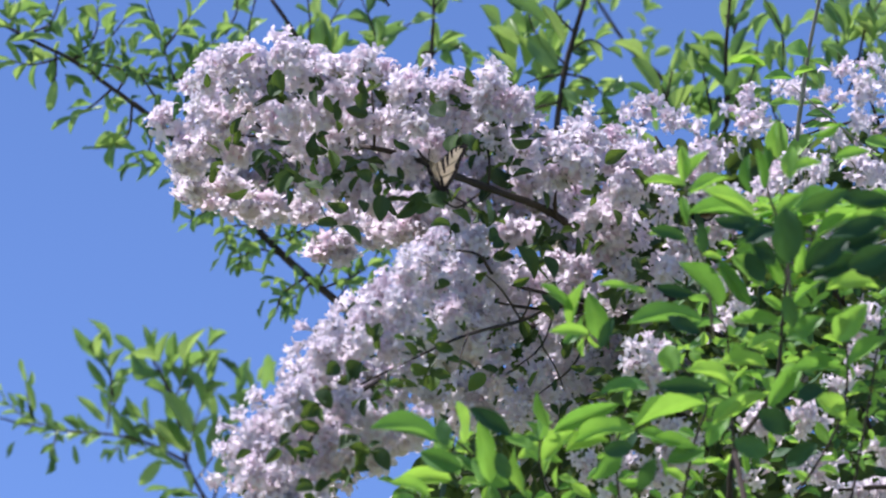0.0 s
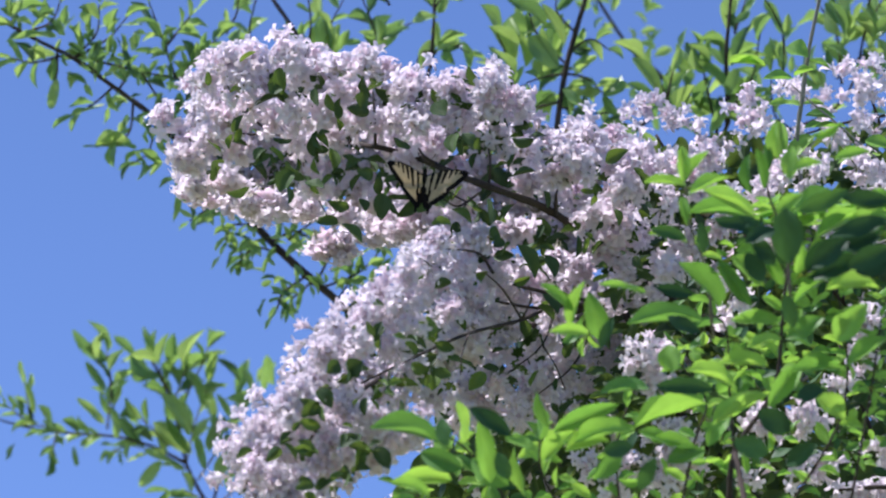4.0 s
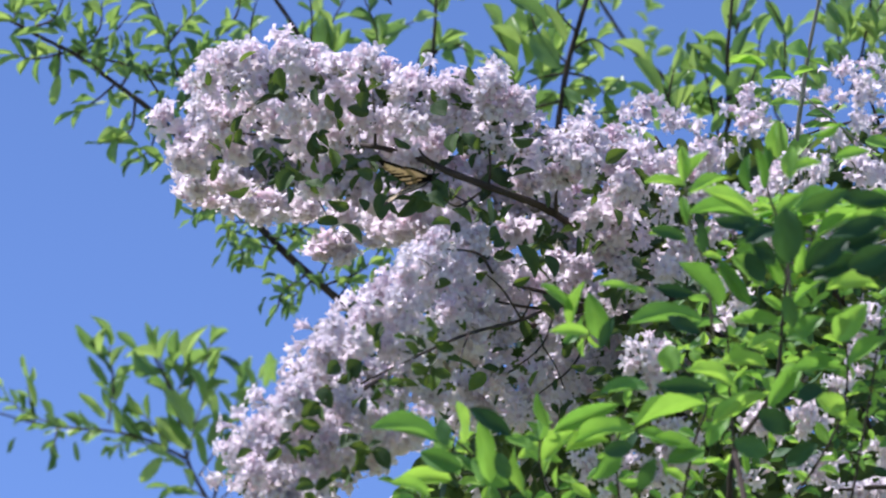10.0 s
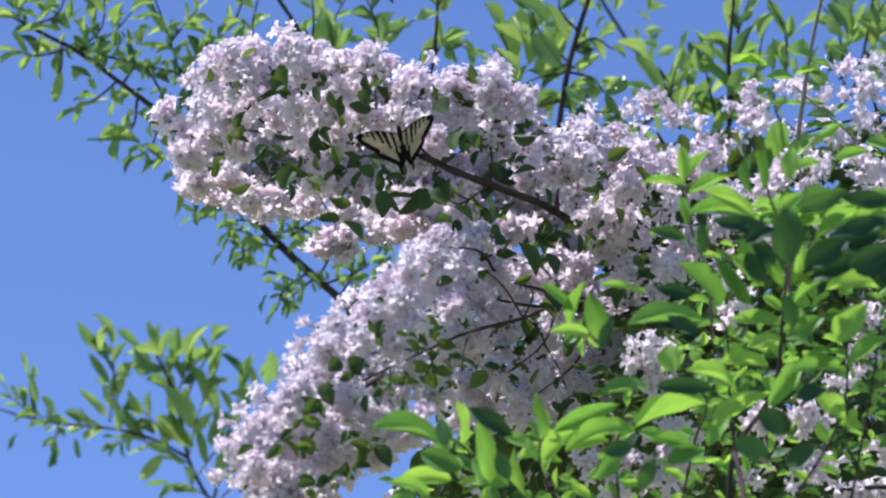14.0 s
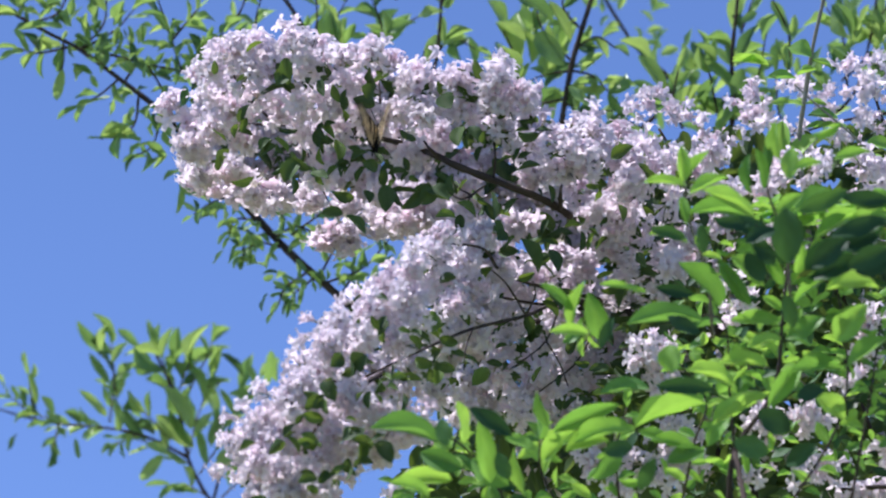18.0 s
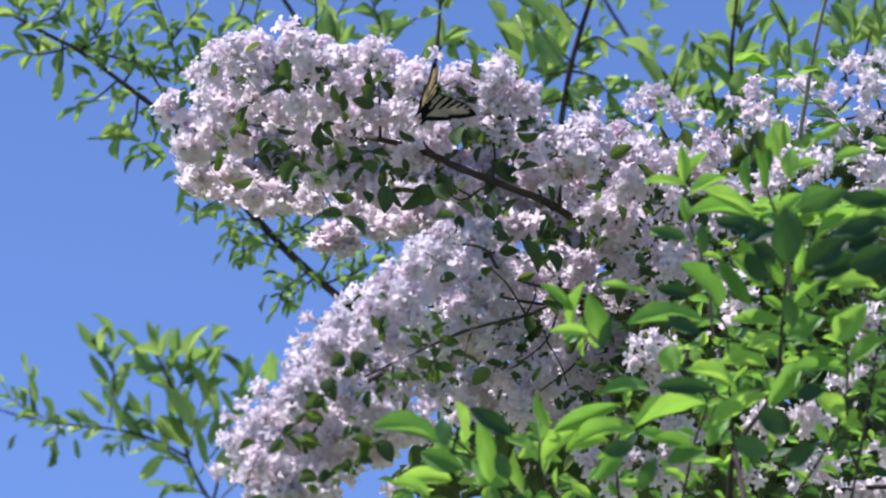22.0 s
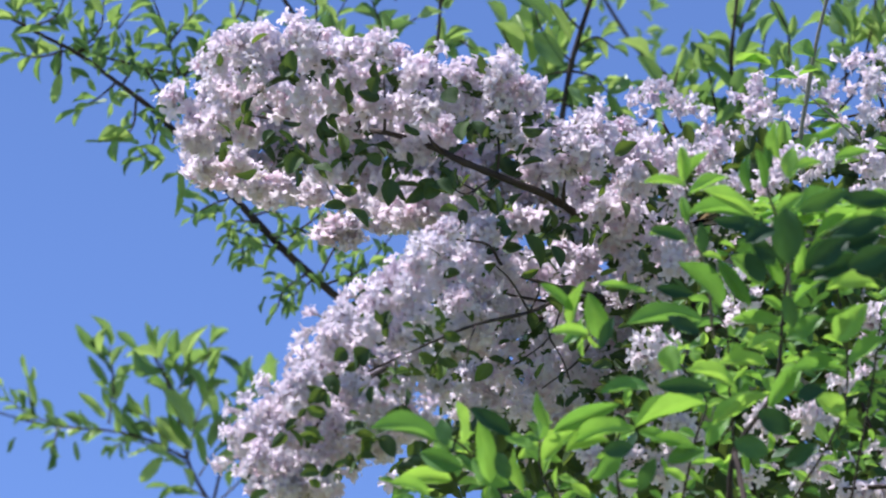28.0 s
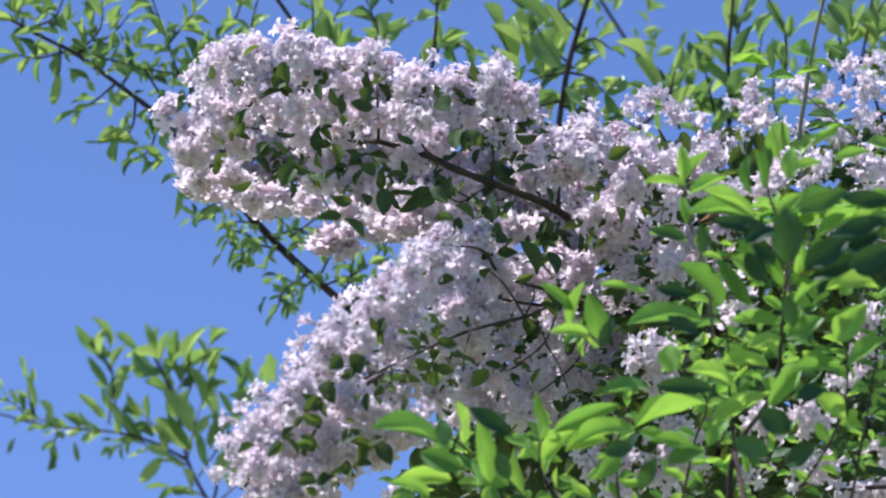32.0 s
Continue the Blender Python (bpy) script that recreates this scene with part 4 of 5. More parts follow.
    leaves(1210, 322, 1206, 256, 28, 1214, 318, 1258, 268, 20, 1216, 330, 1136, 318, 22, 1218, 345, 1292, 316, 28, 1336, 388, 1238, 340, 44, 1206, 348, 1216, 398, 20, 1216, 430, 1148, 410, 26, 1332, 345, 1318, 268, 24,
           1352, 335, 1336, 262, 26, 1362, 300, 1356, 252, 20, 1382, 284, 1370, 212, 26, 1398, 318, 1402, 258, 38, 1402, 302, 1458, 290, 24, 1476, 282, 1544, 270, 24, 1436, 238, 1492, 222, 22, 1244, 446, 1252, 398, 30)
    sticks("stem", [([at(x, y, W - 0.02) for x, y in pairs(1262, 600, 1250, 480, 1222, 400, 1212, 320)], 0.0017, 0.0009)], M_TWIG, bush, at(1262, 600, W), "pale green stem")
    sticks("stem", [([at(x, y, W - 0.02) for x, y in pairs(1400, 560, 1392, 440, 1362, 350, 1352, 300)], 0.0017, 0.0009)], M_TWIG, bush, at(1400, 560, W), "pale green stem")
    # leaves in the shaded parts of the bush, their shade painted as dark green
    set_leaves(bush, MESH_SHADED, W - 0.13, (1396, 468, 1390, 366, 72, 1424, 478, 1484, 420, 54, 1490, 350, 1575, 360, 38, 1430, 494, 1538, 452, 46, 1345, 392, 1270, 398, 36, 1246, 450, 1240, 394, 30, 1215, 422, 1150, 404, 32, 1230, 522, 1158, 508, 30, 1262, 688, 1160, 682, 42, 830, 722, 908, 772, 42,
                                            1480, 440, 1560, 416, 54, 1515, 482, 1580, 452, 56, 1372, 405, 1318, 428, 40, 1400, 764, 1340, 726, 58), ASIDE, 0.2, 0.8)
    set_leaves(bush, MESH_SHADED, W - 0.13, (1362, 802, 1296, 780, 56, 1390, 824, 1446, 786, 50, 1400, 440, 1372, 380, 40, 1352, 500, 1320, 446, 50, 1405, 580, 1390, 520, 40, 1410, 700, 1460, 690, 44, 1180, 560, 1240, 590, 36, 1060, 620, 1085, 560, 30,
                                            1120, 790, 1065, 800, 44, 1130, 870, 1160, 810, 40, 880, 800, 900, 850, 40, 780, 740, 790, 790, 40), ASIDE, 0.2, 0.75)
    set_leaves(bush, MESH_SHADED, W - 0.16, (1412, 374, 1502, 336, 50, 1486, 346, 1580, 354, 40, 1404, 446, 1394, 370, 78, 1468, 420, 1580, 384, 50, 1436, 474, 1502, 424, 58, 1500, 474, 1580, 440, 58, 1372, 470, 1330, 420, 50, 1350, 412, 1262, 386, 40), ASIDE, 0.2, 0.7)
    fill = [(stems[0], 26, 78), (stems[1], 22, 70), (stems[2], 9, 74), (stems[3], 12, 66), (stems[4], 16, 72), (stems[5], 14, 74), (stems[6], 18, 66), (stems[7], 12, 68),
            (pairs(1260, 920, 1330, 830, 1400, 760), 12, 60), (pairs(1100, 920, 1170, 850, 1240, 820), 9, 62), (pairs(780, 930, 740, 880, 700, 860), 7, 64), (pairs(860, 930, 1000, 860, 1100, 850), 12, 64),
            (pairs(1400, 920, 1450, 830, 1560, 790), 14, 56), (pairs(1420, 560, 1480, 480, 1540, 430), 8, 72), (pairs(1360, 520, 1330, 460, 1300, 440), 5, 72)]
    for x, y, ln in ((1265, 700, 60), (1370, 690, 48), (1390, 600, 52), (1300, 600, 50), (1500, 640, 46), (1440, 700, 44), (960, 780, 62), (865, 855, 66), (800, 800, 62),
                     (1130, 760, 58), (1030, 865, 64), (1215, 870, 52), (1330, 870, 40), (1460, 690, 40), (1540, 690, 44), (1035, 590, 52), (740, 880, 58), (1310, 660, 44), (1215, 620, 50), (1560, 580, 46), (940, 890, 60), (1420, 640, 42)):
        n = R.randint(6, 8)
        ln = ln * 0.82
        for k in range(n):
            a, q = 6.283 * (k + R.uniform(-0.3, 0.3)) / n, ln * R.uniform(0.75, 1.15)
            tx, ty, d = x + math.cos(a) * q, y + math.sin(a) * q * 0.75 + 8, W + R.uniform(0.04, 0.16)
            if any(math.hypot((x + 2 * tx) / 3 - u, (y + 2 * ty) / 3 - v) < 24 for u, v in PATCHES):
                continue
            leafy(bush, "leaf", MESH_SHADED if R.random() < 0.12 else MESH_FRONT, at(x + math.cos(a) * 6, y + math.sin(a) * 6, d), at(tx, ty, d + R.uniform(-0.4, 0.2) * q * CELL), q * CELL * R.uniform(0.30, 0.46), spread=0.85)
    for x, y in scatter(pairs(1175, 540, 1300, 430, 1400, 370, 1590, 350, 1590, 830, 1500, 840, 1400, 850, 1250, 840, 1175, 700), 19):
        if any(math.hypot(x - u, y - v) < 30 for u, v in PATCHES):
            continue
        a, ln, d = R.uniform(0, 6.3), R.uniform(26, 48), W + R.uniform(0.1, 0.42)
        leafy(bush, "leaf", MESH_SHADED if R.random() < 0.4 else MESH_FRONT, at(x, y, d), at(x + math.cos(a) * ln, y + math.sin(a) * ln * 0.7, d + R.uniform(-0.4, 0.3) * ln * CELL), ln * CELL * R.uniform(0.32, 0.48), spread=0.8)
    # added roof of leaves, tucked behind others to block sun from those below
    for k in range(96):
        x, y, d = 1335 + 2.6 * k + R.uniform(-8, 8), (356 if k % 2 else 382) + R.uniform(-12, 12), W + R.uniform(0.0, 0.4)
        leafy(bush, "leaf", MESH_FLAT, at(x, y + 8, d + 0.035), at(x + R.uniform(-30, 40), y, d - 0.02), CELL * R.uniform(38, 52), facing=UP + AHEAD * 0.2, spread=0.15)
    for line, n, ln in fill:
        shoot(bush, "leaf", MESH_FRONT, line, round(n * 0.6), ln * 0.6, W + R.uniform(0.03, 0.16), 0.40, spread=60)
    return bush


build_front()


# ---- the thin whip with pale leaves, upper right ----
def build_whip():
    whip = thing("young_shoot", (1.05, 5.0, 0), "slim grey-green shoot with light green leaves", "shoot")
    g = Vector((1.05, 5.0, 0))
    W = -0.02
    pts = [at(x, y, W) for x, y in pairs(1440, 480, 1412, 270, 1420, 170, 1433, 80, 1450, 0, 1462, -60, 1474, -150)]
    sticks("stem", [([g + Vector((0, 0, -0.05)), g.lerp(pts[0], 0.6) + Vector((0.1, 0, 0.05)), pts[0]], 0.006, 0.0022)], M_BARK, whip, g)
    thin = [at(x, y, W - 0.05) for x, y in pairs(1640, 380, 1560, 290, 1500, 235, 1440, 185, 1400, 150)]
    tip = sticks("shoot_tip", [(pts, 0.0028, 0.0017)], M_SHOOT, whip, pts[0])
    sticks("twig", [([pts[0], at(1560, 430, W), *thin], 0.002, 0.0008)], M_SHOOT, tip, pts[0])
    n = (1390, 85, 1432, 100, 38, 1290, 105, 1355, 118, 20, 1355, 118, 1290, 108, 18, 1430, 108, 1470, 118, 16, 1350, 140, 1405, 142, 20, 1405, 135, 1440, 120, 14, 1420, 185, 1360, 182, 22, 1420, 185, 1460, 182, 16,
         1500, 225, 1420, 222, 24, 1425, 205, 1480, 212, 22, 1560, 275, 1480, 285, 26, 1440, 240, 1400, 290, 40, 1380, 215, 1385, 290, 30, 1530, 250, 1580, 260, 26)
    for i in range(0, len(n), 5):
        bx, by, tx, ty, w = n[i:i + 5]
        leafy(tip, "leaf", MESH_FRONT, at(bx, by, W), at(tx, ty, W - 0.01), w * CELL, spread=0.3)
    return whip, tip


whip, whip_tip = build_whip()


# ---- the butterfly ----
def wing_mesh(name, outline, stripes, border):
    """A thin wing in the plane z = 0 with its hinge on the y axis: a fine sheet, black where a stripe or the rim falls."""
    cx = [p[0] for p in outline]
    cy = [p[1] for p in outline]
    step = 0.0007
    nx, ny = int((max(cx) - min(cx)) / step) + 1, int((max(cy) - min(cy)) / step) + 1
    verts, faces, marks, index = [], [], [], {}

    def vert(i, j):
        if (i, j) not in index:
            index[i, j] = len(verts)
            x, y = min(cx) + i * step, min(cy) + j * step
            verts.append((x, y, 0.0006 * math.sin(x * 260) + 0.0010 * math.sin(x * 60) * (1 if y > 0 else 0.5)))
        return index[i, j]

    def rim(x, y):
        d = 1.0
        for (x0, y0), (x1, y1) in zip(outline, outline[1:] + outline[:1]):
            ex, ey = x1 - x0, y1 - y0
            t = max(0, min(1, ((x - x0) * ex + (y - y0) * ey) / (ex * ex + ey * ey + 1e-12)))
            d = min(d, math.hypot(x - x0 - t * ex, y - y0 - t * ey))
        return d

    for i in range(nx):
        for j in range(ny):
            x, y = min(cx) + (i + 0.5) * step, min(cy) + (j + 0.5) * step
            if inside(outline, x, y):
                faces.append((vert(i, j), vert(i + 1, j), vert(i + 1, j + 1), vert(i, j + 1)))
                dark = rim(x, y) < border(x, y)
                for x0, y0, x1, y1, w in stripes:
                    ex, ey = x1 - x0, y1 - y0
                    t = ((x - x0) * ex + (y - y0) * ey) / (ex * ex + ey * ey)
                    if 0 <= t <= 1 and abs((x - x0) * ey - (y - y0) * ex) / math.hypot(ex, ey) < w * (1 - 0.6 * t):
                        dark = True
                marks.append(1 if dark else 0)
    return verts, faces, marks


def build_butterfly(place, label):
    bf = thing("butterfly", place, label, "butterfly", "butterflies at the blossom")
    o = bf.matrix_basis
    fore = [(0.001, 0.006), (0.008, 0.010), (0.018, 0.0135), (0.032, 0.0155), (0.043, 0.0145), (0.0465, 0.012), (0.041, 0.004), (0.034, -0.003), (0.026, -0.009), (0.012, -0.009), (0.001, -0.004)]
    hind = [(0.001, 0.002), (0.012, -0.002), (0.030, -0.004), (0.0290, -0.008), (0.0225, -0.0145), (0.0155, -0.020), (0.0095, -0.0245), (0.0085, -0.030), (0.0075, -0.033), (0.006, -0.032), (0.006, -0.027), (0.003, -0.026), (0.001, -0.022)]
    fs = [(0.0095, 0.012, 0.0065, -0.009, 0.0019), (0.0170, 0.014, 0.0125, -0.006, 0.0024), (0.0235, 0.015, 0.0185, 0.000, 0.0023), (0.0295, 0.016, 0.0260, 0.005, 0.0019), (0.0345, 0.016, 0.032, 0.009, 0.0016), (0.039, 0.016, 0.037, 0.011, 0.0014)]
    hs = [(0.0085, 0.000, 0.0050, -0.026, 0.0018), (0.0012, 0.002, 0.0012, -0.030, 0.0034)]
    data = {"forewing": wing_mesh("forewing", fore, fs, lambda x, y: 0.0046 if y < 0.0135 - 0.0005 * max(0.0, 40 - x * 1000) and x > 0.024 else (0.0011 if y > 0.004 + x * 0.2 else 0.0)),
            "hindwing": wing_mesh("hindwing", hind, hs, lambda x, y: 0.0050 if y < -0.009 - 0.15 * (0.02 - x) and x > 0.003 else 0.0)}
    wings = {}
    for sgn, side in ((-1, "l"), (1, "r")):
        for k in ("forewing", "hindwing"):
            v, f, mk = data[k]
            me = shape_mesh(k, [(sgn * x, y, z + (0.0006 if k == "forewing" else 0)) for x, y, z in v], f if sgn > 0 else [q[::-1] for q in f], [M_WING, M_BLACK], mk)
            wings[side, k] = part(k, me, None, bf, "black-striped yellow wing", o)
    bm = bmesh.new()
    for y, r, ln in ((0.0125, 0.0024, 0.0028), (0.005, 0.0034, 0.008), (-0.009, 0.0024, 0.0125)):
        bmesh.ops.create_uvsphere(bm, u_segments=10, v_segments=8, radius=1, matrix=Matrix.Translation((0, y, 0)) @ Matrix.Diagonal((r, ln, r, 1)))
    part("body", bm, M_BLACK, bf, "furry black body", o)
    for sgn in (-1, 1):
        bm = bmesh.new()
        tube(bm, smooth_line([Vector((0.001 * sgn, 0.0145, 0.001)), Vector((0.005 * sgn, 0.022, 0.003)), Vector((0.009 * sgn, 0.030, 0.004))]), 0.0003, 0.00055, 5)
        part("antenna", bm, M_BLACK, bf, "thin clubbed antenna", o)
    return bf, wings


butterfly, wings = build_butterfly(at(750, 290, -0.2), "pale yellow swallowtail butterfly with black tiger stripes, feeding")
visitor, visitor_wings = build_butterfly(at(1262, 372, -0.2), "pale yellow swallowtail butterfly half hidden behind green leaves")


# ---- what moves: the wind in the branches and the butterfly ----
# degrees by which the wind lifts each limb, every half second from the start
TIMES = [i * 0.5 for i in range(65)]


def sway(limb, degrees):
    """Turn a limb about its root, round the line of sight."""
    rest = limb.matrix_basis.translation.copy()
    walk(limb, [(t, Matrix.Translation(rest) @ Matrix.Rotation(radians(a), 4, AHEAD)) for t, a in zip(TIMES, degrees)])


def flight(insect, wing, rows):
    """Rows: seconds, grid place, away, heading (degrees right of up), pitch, yaw, left and right wing lift."""
    body, left, right = [], [], []
    base = Matrix((RIGHT, UP, -AHEAD)).transposed().to_4x4()
    for t, x, y, w, head, pitch, yaw, a, b in rows:
        body.append((t, Matrix.Translation(at(x, y, w)) @ base @ pose(0, 0, 0, 0, 0, -head) @ pose(0, 0, 0, pitch, 0, 0) @ pose(0, 0, 0, 0, yaw, 0)))
        left.append((t, pose(0, 0, 0, 0, a, 0)))
        right.append((t, pose(0, 0, 0, 0, -b, 0)))
    walk(insect, body)
    for k in ("forewing", "hindwing"):
        walk(wing["l", k], left)
        walk(wing["r", k], right)


def motions():
    sway(shrub_limbs["upper"], [-0.25, -0.31, -0.47, -0.54, -0.37, -0.63, -0.12, -0.09, -0.09, -0.09, -0.1, -0.1, 0, -0.04, -0.07, -0.1, -0.11, -0.2, -0.12, -0.04, -0.1, -0.03, 0.1, 0.2, 0.2, 0.17, 0.18, 0.34, 0.21, 0.31, 0.44, 0.56, 0.69, 0.81, 0.72, 1.06, 0.83, 0.88, 1.04, 1.14, 1.31, 1.35, 1.2, 0.94, 0.73, 0.99, 0.49, 0.46, 0.07, 0.09, 0.15, 0.14, 0.5, 0.87, 1.23, 1.59, 1.51, 1.3, 1.05, 0.88, 1.31, 0.94, 0.61, 0.6, 0.45])
    sway(shrub_limbs["lower"], [-0.15, -0.13, -0.33, -0.47, -0.14, -0.28, -0.18, -0.04, -0.03, -0.02, -0.02, -0.01, 0, 0.03, -0.03, -0.08, 0.01, -0.17, -0.15, -0.02, -0.06, -0.07, 0.1, 0.18, 0.18, 0.19, 0.21, 0.37, 0.21, 0.31, 0.4, 0.48, 0.57, 0.66, 0.58, 0.61, 0.62, 0.72, 0.94, 0.85, 0.97, 1.06, 0.98, 0.87, 0.66, 0.58, 0.58, 0.41, -0.02, -0.01, 0.13, 0.13, 0.44, 0.75, 1.06, 1.37, 1.18, 1.01, 0.91, 0.89, 1.16, 0.88, 0.46, 0.49, 0.42])
    sway(shrub_limbs["side"], [-0.1, 0, -0.17, -0.32, -0.1, -0.27, -0.2, 0.14, 0.11, 0.09, 0.06, 0.04, 0, 0.28, 0, -0.1, 0.07, -0.1, -0.1, 0.07, -0.1, -0.03, 0.15, 0.22, 0.33, 0.33, 0.43, 0.5, 0.43, 0.53, 0.65, 0.77, 0.9, 1.02, 0.89, 0.81, 0.91, 1.05, 1.22, 1.36, 1.53, 1.37, 1.39, 1.65, 1.21, 0.89, 1.27, 1.02, 0.38, 0.15, 0.26, 0.15, 0.6, 1.06, 1.51, 1.97, 1.83, 1.27, 1.43, 1.36, 1.93, 1.65, 0.74, 0.96, 0.81])
    sway(tree_limbs["left"], [-0.15, -0.07, 0.29, 0.44, 0.07, 0.14, 0.04, 0.07, 0.08, 0.08, 0.09, 0.09, 0, 0, -0.2, -0.12, 0.22, 0.22, 0.31, 0.34, 0.47, 0.54, 0.64, 0.64, 0.67, 0.73, 0.73, 0.76, 0.86, 1.03, 1.06, 1.08, 1.1, 1.12, 1.42, 1.12, 1.13, 1.01, 1.33, 1.45, 1.61, 1.2, 1.13, 1.01, 0.98, 0.74, 0.68, 0.39, 0.31, 0.75, 0.67, 1.08, 1.05, 1.01, 0.98, 0.95, 0.68, 0.86, 0.76, 0.58, 0.41, 0.55, 0.53, 0.39, 0.56])
    sway(tree_limbs["top"], [-0.11, -0.11, -0.11, -0.15, 0, -0.11, 0, 0, 0, 0, 0, 0, 0, 0, 0, 0, 0.04, 0.04, 0, 0.16, 0.2, 0.2, 0.16, 0.31, 0.31, 0.46, 0.46, 0.46, 0.46, 0.57, 0.65, 0.74, 0.82, 0.9, 0.86, 0.9, 0.99, 0.94, 0.79, 0.94, 1.31, 1.04, 0.62, 0.89, 0.86, 0.94, 0.84, 0.57, 0.57, 0.22, 0.37, 0.37, 0.45, 0.53, 0.61, 0.69, 0.88, 0.64, 0.64, 0.64, 0.53, 0.53, 0.53, 0.53, 0.37])
    sway(tree_limbs["low"], [0.2, 0.48, 0.38, 0.1, -0.09, 0, -0.12, -0.09, -0.05, 0, 0.05, 0.1, 0, -0.02, 0.14, 0.13, 0.32, 0.41, 0.44, 0.56, 0.68, 0.75, 0.8, 0.97, 0.99, 0.87, 1.06, 0.99, 1.11, 1.28, 1.41, 1.55, 1.69, 1.82, 1.68, 1.08, 1.1, 2.02, 2.05, 1.71, 1.69, 1.42, 1.21, 1.08, 1.06, 0.94, 0.68, 0.51, 0.69, 1.11, 1.64, 1.55, 1.38, 1.21, 1.04, 0.87, 0.73, 0.68, 0.63, 0.51, 0.41, 0.48, 0.6, 0.53, 0.63])
    sway(whip_tip, [0, 0, -0.21, -0.21, -0.21, -0.21, 0, 0, 0, 0, 0, 0, 0, 0, 0, 0, 0, 0, 0, 0, 0, 0.21, 0.21, 0.43, 0.43, 0.43, 0.43, 0.66, 0.43, 0.43, 0.55, 0.66, 0.77, 0.88, 0.88, 0.88, 0.88, 0.88, 1.1, 1.1, 1.33, 1.33, 0.88, 1.33, 1.32, 1.32, 1.09, 0.88, 0.43, 0.22, 0.43, 0.66, 0.77, 0.88, 0.99, 1.1, 1.54, 1.1, 0.88, 0.88, 1.33, 1.1, 0.66, 0.88, 0.88])
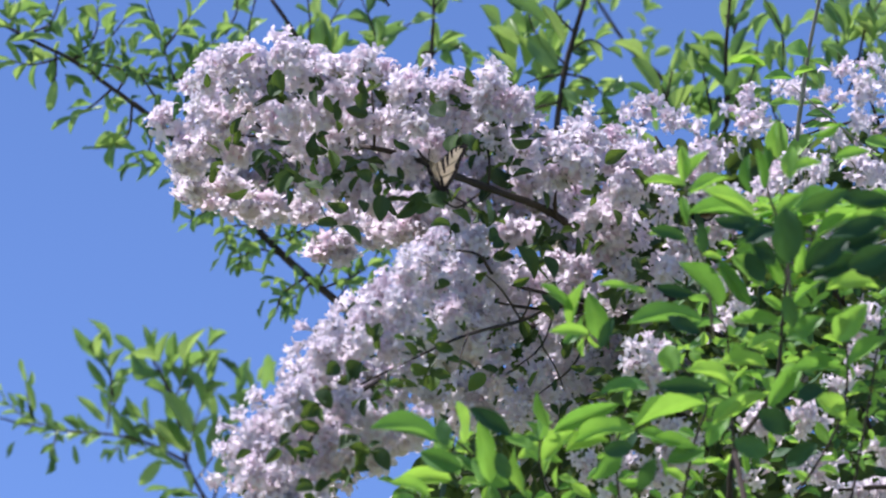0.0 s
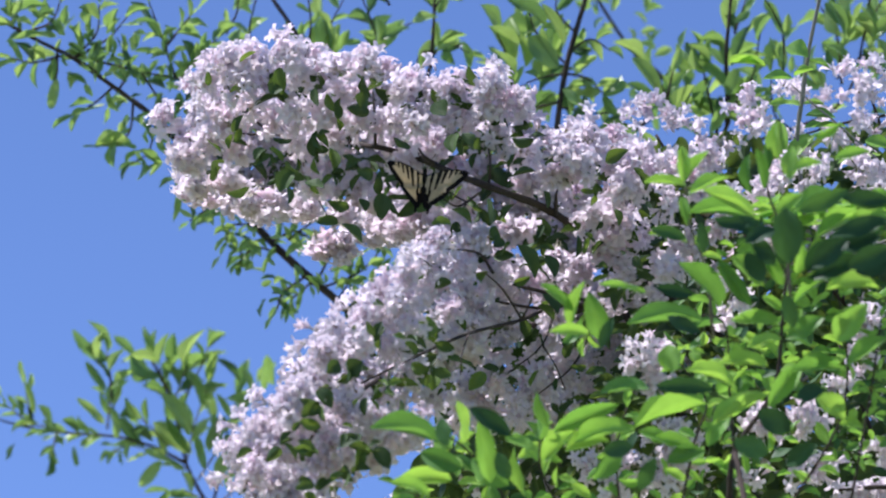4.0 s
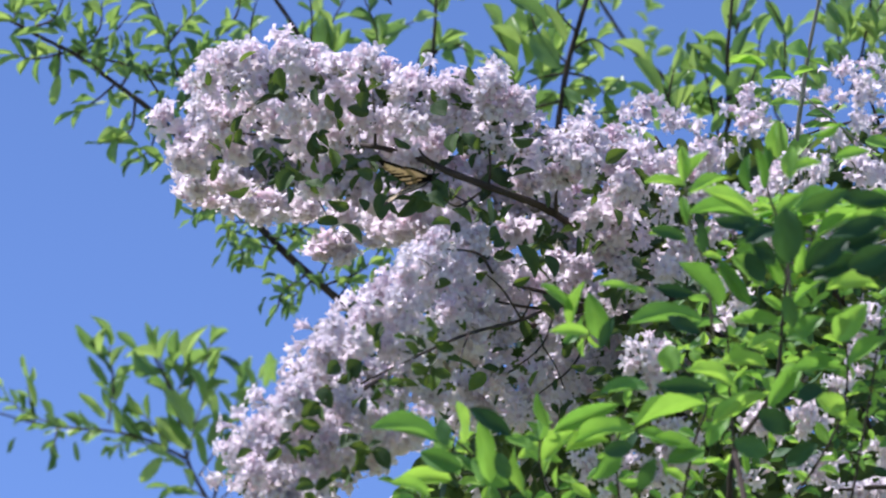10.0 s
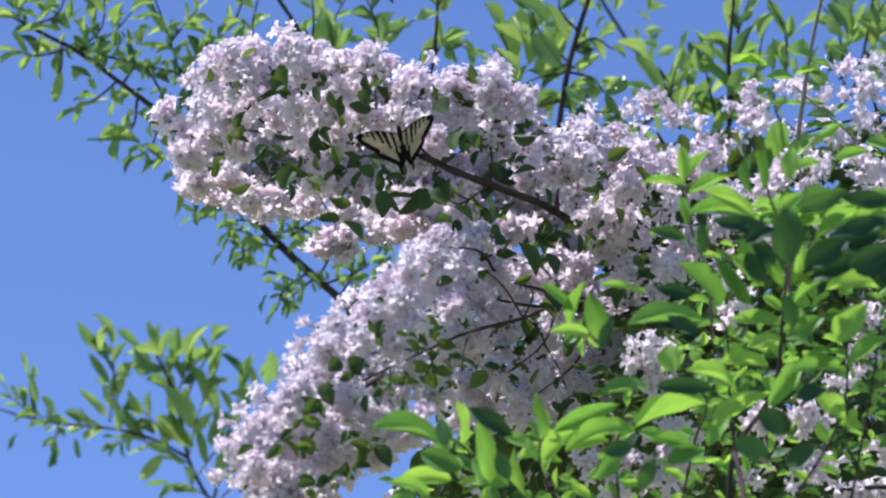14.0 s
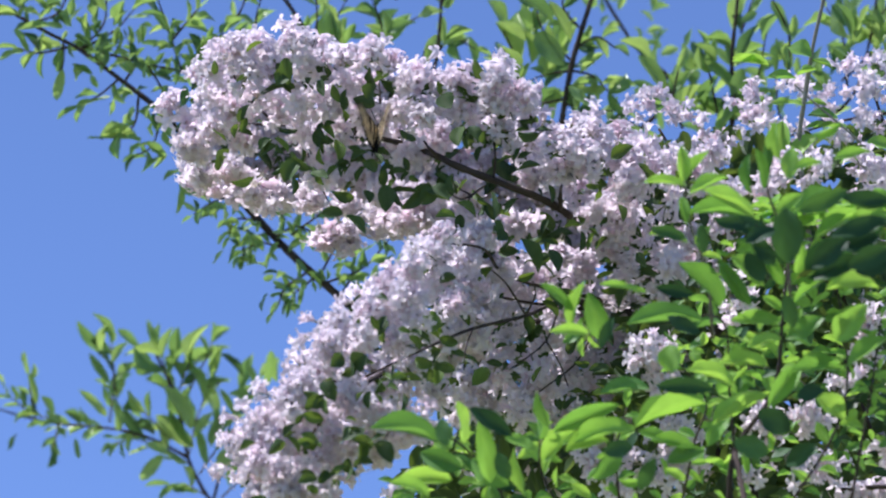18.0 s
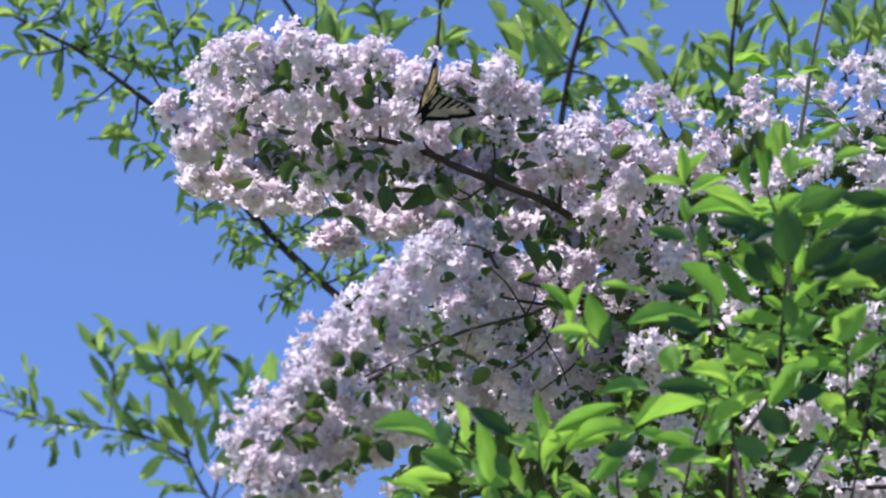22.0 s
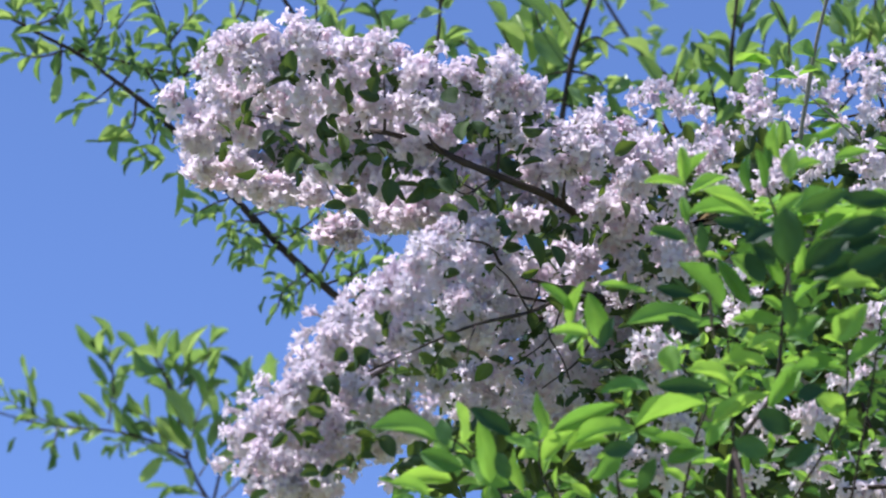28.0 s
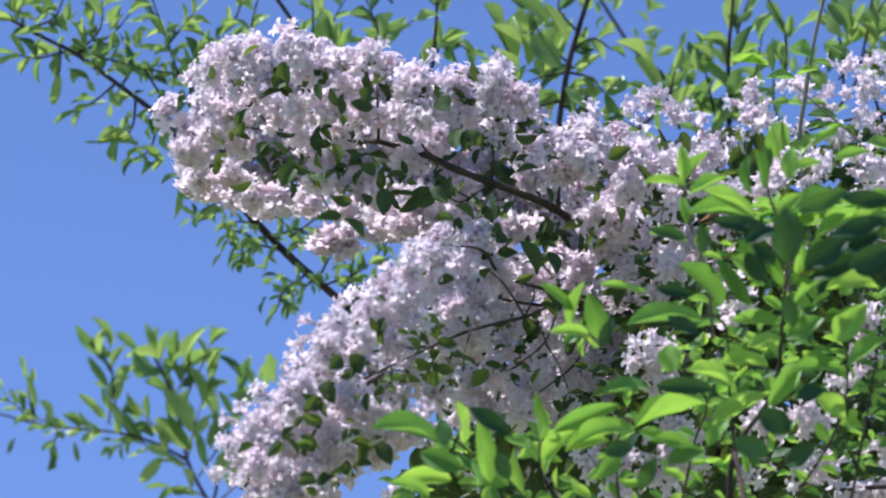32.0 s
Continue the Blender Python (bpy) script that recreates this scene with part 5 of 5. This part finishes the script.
    flight(butterfly, wings, [
        (0, 765, 311, -0.29, -25, -38, 0, 105, 8), (0.06, 765, 311, -0.29, -25, -38, 0, 15, 15), (0.14, 765, 317, -0.29, -25, -38, 0, 80, 80), (0.5, 734, 332, -0.29, 62, -38, 0, 80, 28),
        (1, 746, 317, -0.29, 38, -38, 0, 94, 17), (1.5, 750, 317, -0.29, 48, -38, 0, 83, 38), (2, 745, 309, -0.29, 41, -23, 0, 66, 0), (2.5, 762, 328, -0.29, 14, -38, 0, 79, 25),
        (2.96, 751, 327, -0.29, 42, -38, 0, 12, 12), (3, 752, 327, -0.29, 42, -38, 0, 74, 57), (3.04, 753, 327, -0.29, 42, -38, 0, 82, 82), (3.5, 749, 326, -0.29, 10, -1, 0, 36, 2),
        (4, 750, 324, -0.29, 6, -10, 0, 33, 16), (4.5, 751, 330, -0.29, 4, -34, 0, 45, 36), (5, 752, 313, -0.29, 1, -12, 0, 31, 20), (5.5, 753, 304, -0.29, -3, -7, 0, 26, 19),
        (6, 750, 299, -0.29, 6, -25, 0, 65, 3), (6.5, 752, 323, -0.29, 15, -38, 0, 65, 38), (7, 755, 308, -0.29, -27, -35, 0, 48, 34), (7.5, 750, 320, -0.29, -33, -22, 0, 41, 24),
        (8, 734, 311, -0.29, -63, -27, 0, 33, 39), (8.5, 740, 324, -0.29, -73, -36, 0, 46, 37), (9, 745, 312, -0.29, -83, -38, 0, 36, 76), (9.5, 770, 323, -0.29, -62, -38, 0, 36, 80),
        (10, 736, 326, -0.29, -105, -38, 0, 73, 44), (10.5, 765, 310, -0.29, -74, -38, 0, 25, 93), (10.96, 763, 308, -0.29, -64, -30, 0, 40, 40), (11, 764, 308, -0.29, -64, -30, 0, 52, 56),
        (11.04, 765, 308, -0.29, -64, -30, 0, 66, 70), (11.5, 746, 299, -0.29, -27, -38, 0, 66, 46), (12, 726, 279, -0.29, -25, -23, 0, 55, 11), (12.46, 736, 313, -0.29, -4, -38, 0, 12, 12),
        (12.5, 737, 314, -0.29, -4, -38, 0, 70, 75), (12.54, 738, 315, -0.29, -4, -38, 0, 82, 82), (13, 716, 284, -0.29, -23, -9, 0, 20, 27), (13.46, 717, 300, -0.29, 6, -38, 0, 12, 12),
        (13.5, 718, 300, -0.29, 6, -38, 0, 63, 82), (13.54, 718, 301, -0.29, 6, -38, 0, 82, 82), (14, 711, 249, -0.29, -13, -8, 0, 10, 36), (14.5, 703, 243, -0.29, -28, -4, 0, 21, 20),
        (15.2, 704, 272, -0.29, -22, -38, 0, 62, 42), (15.8, 713, 232, -0.29, -5, -38, 0, 69, 68), (16.5, 712, 172, -0.29, 4, -38, 0, 50, 56), (16.6, 694, 182, -0.29, 2, -38, 0, 40, 44), (16.8, 658, 236, -0.29, 14, -38, 0, 66, 34), (17, 652, 266, -0.29, 18, -38, 0, 78, 29),
        (17.5, 657, 247, -0.29, 11, -38, 0, 76, 35), (17.96, 668, 240, -0.29, 4, -38, 0, 42, 60), (18, 668, 240, -0.29, 4, -38, 0, 55, 72), (18.04, 668, 240, -0.29, 4, -38, 0, 70, 84),
        (18.5, 657, 234, -0.29, 13, -38, 0, 73, 53), (18.7, 668, 238, -0.29, 3, -38, 0, 48, 48), (18.96, 705, 90, -0.29, -6, -38, 0, 12, 12), (19, 706, 90, -0.29, -6, -38, 0, 83, 62),
        (19.04, 707, 91, -0.29, -6, -38, 0, 82, 82), (19.16, 731, 169, -0.29, 0, -38, 0, 12, 12), (19.2, 732, 170, -0.29, 0, -38, 0, 65, 64), (19.24, 733, 171, -0.29, 0, -38, 0, 82, 82),
        (19.46, 739, 195, -0.29, 40, -38, 0, 12, 12), (19.5, 740, 196, -0.29, 40, -38, 0, 52, 52), (19.54, 741, 197, -0.29, 40, -38, 0, 82, 82), (20, 750, 179, -0.29, 54, -34, 0, 46, 34),
        (20.5, 744, 177, -0.29, 59, -38, 0, 76, 20), (21, 739, 178, -0.29, 54, -38, 0, 99, 31), (21.5, 736, 192, -0.29, 72, -38, 0, 92, 61), (22, 764, 174, -0.29, 36, -26, 0, 66, 4),
        (22.5, 755, 185, -0.29, 23, -31, 0, 53, 24), (23, 757, 193, -0.29, 23, -38, 0, 56, 41), (23.5, 758, 195, -0.29, 24, -38, 0, 53, 37), (23.76, 759, 206, -0.29, 13, -38, 0, 12, 12),
        (23.8, 759, 207, -0.29, 13, -38, 0, 68, 77), (23.84, 760, 208, -0.29, 13, -38, 0, 82, 82), (23.96, 811, 118, -0.29, 0, -38, 0, 12, 12), (24, 812, 119, -0.29, 0, -38, 0, 57, 56),
        (24.04, 813, 120, -0.29, 0, -38, 0, 82, 82), (24.2, 960, -22, -0.30, 0, -38, 0, 58, 58), (24.36, 1145, 81, -0.30, 8, -38, 0, 12, 12), (24.4, 1146, 82, -0.30, 8, -38, 0, 71, 53),
        (24.44, 1147, 82, -0.30, 8, -38, 0, 82, 82), (24.46, 1254, 156, -0.30, 23, -38, 0, 12, 12), (24.5, 1255, 157, -0.30, 23, -38, 0, 66, 63), (24.54, 1256, 158, -0.30, 23, -38, 0, 82, 82),
        (24.56, 1286, 234, -0.30, 9, -38, 0, 12, 12), (24.6, 1287, 234, -0.30, 9, -38, 0, 69, 64), (24.64, 1288, 235, -0.30, 9, -38, 0, 82, 82), (24.8, 1264, 348, -0.2, 37, -38, 0, 79, 62),
        (25, 1245, 395, -0.2, 76, -38, 0, 70, 78), (25.5, 1242, 392, -0.2, 84, -38, 0, 69, 80), (28, 1256, 388, -0.2, 70, -38, 0, 60, 70), (28.6, 1256, 380, -0.2, 40, -30, 0, 50, 60),
        (29, 1256, 366, -0.2, 14, -24, 0, 44, 44), (29.6, 1256, 370, -0.2, 20, -30, 0, 56, 52), (30.4, 1258, 384, -0.2, 50, -38, 0, 62, 66), (31, 1264, 388, -0.2, 36, -38, 0, 66, 58), (32, 1254, 390, -0.2, 70, -38, 0, 70, 76),
    ])
    flight(visitor, visitor_wings, [
        (0, 1266, 376, -0.16, 80, 30, 0, 78, 80), (5.7, 1266, 370, -0.16, 80, 30, 0, 78, 80), (5.9, 1258, 345, -0.22, 50, -20, 0, 60, 60), (5.96, 1272, 305, -0.24, 40, -25, 0, 15, 15),
        (6.0, 1288, 271, -0.24, 35, -25, 0, 60, 60), (6.04, 1312, 230, -0.24, 30, -25, 0, 85, 85), (6.1, 1352, 162, -0.24, 25, -25, 0, 20, 20), (6.2, 1368, 70, -0.2, 20, -25, 0, 75, 75),
        (6.4, 1400, -140, -0.1, 20, -25, 0, 60, 60), (6.8, 1468, -108, -0.035, 10, 0, 0, 80, 80), (32, 1468, -108, -0.035, 10, 0, 0, 80, 80)])


motions()
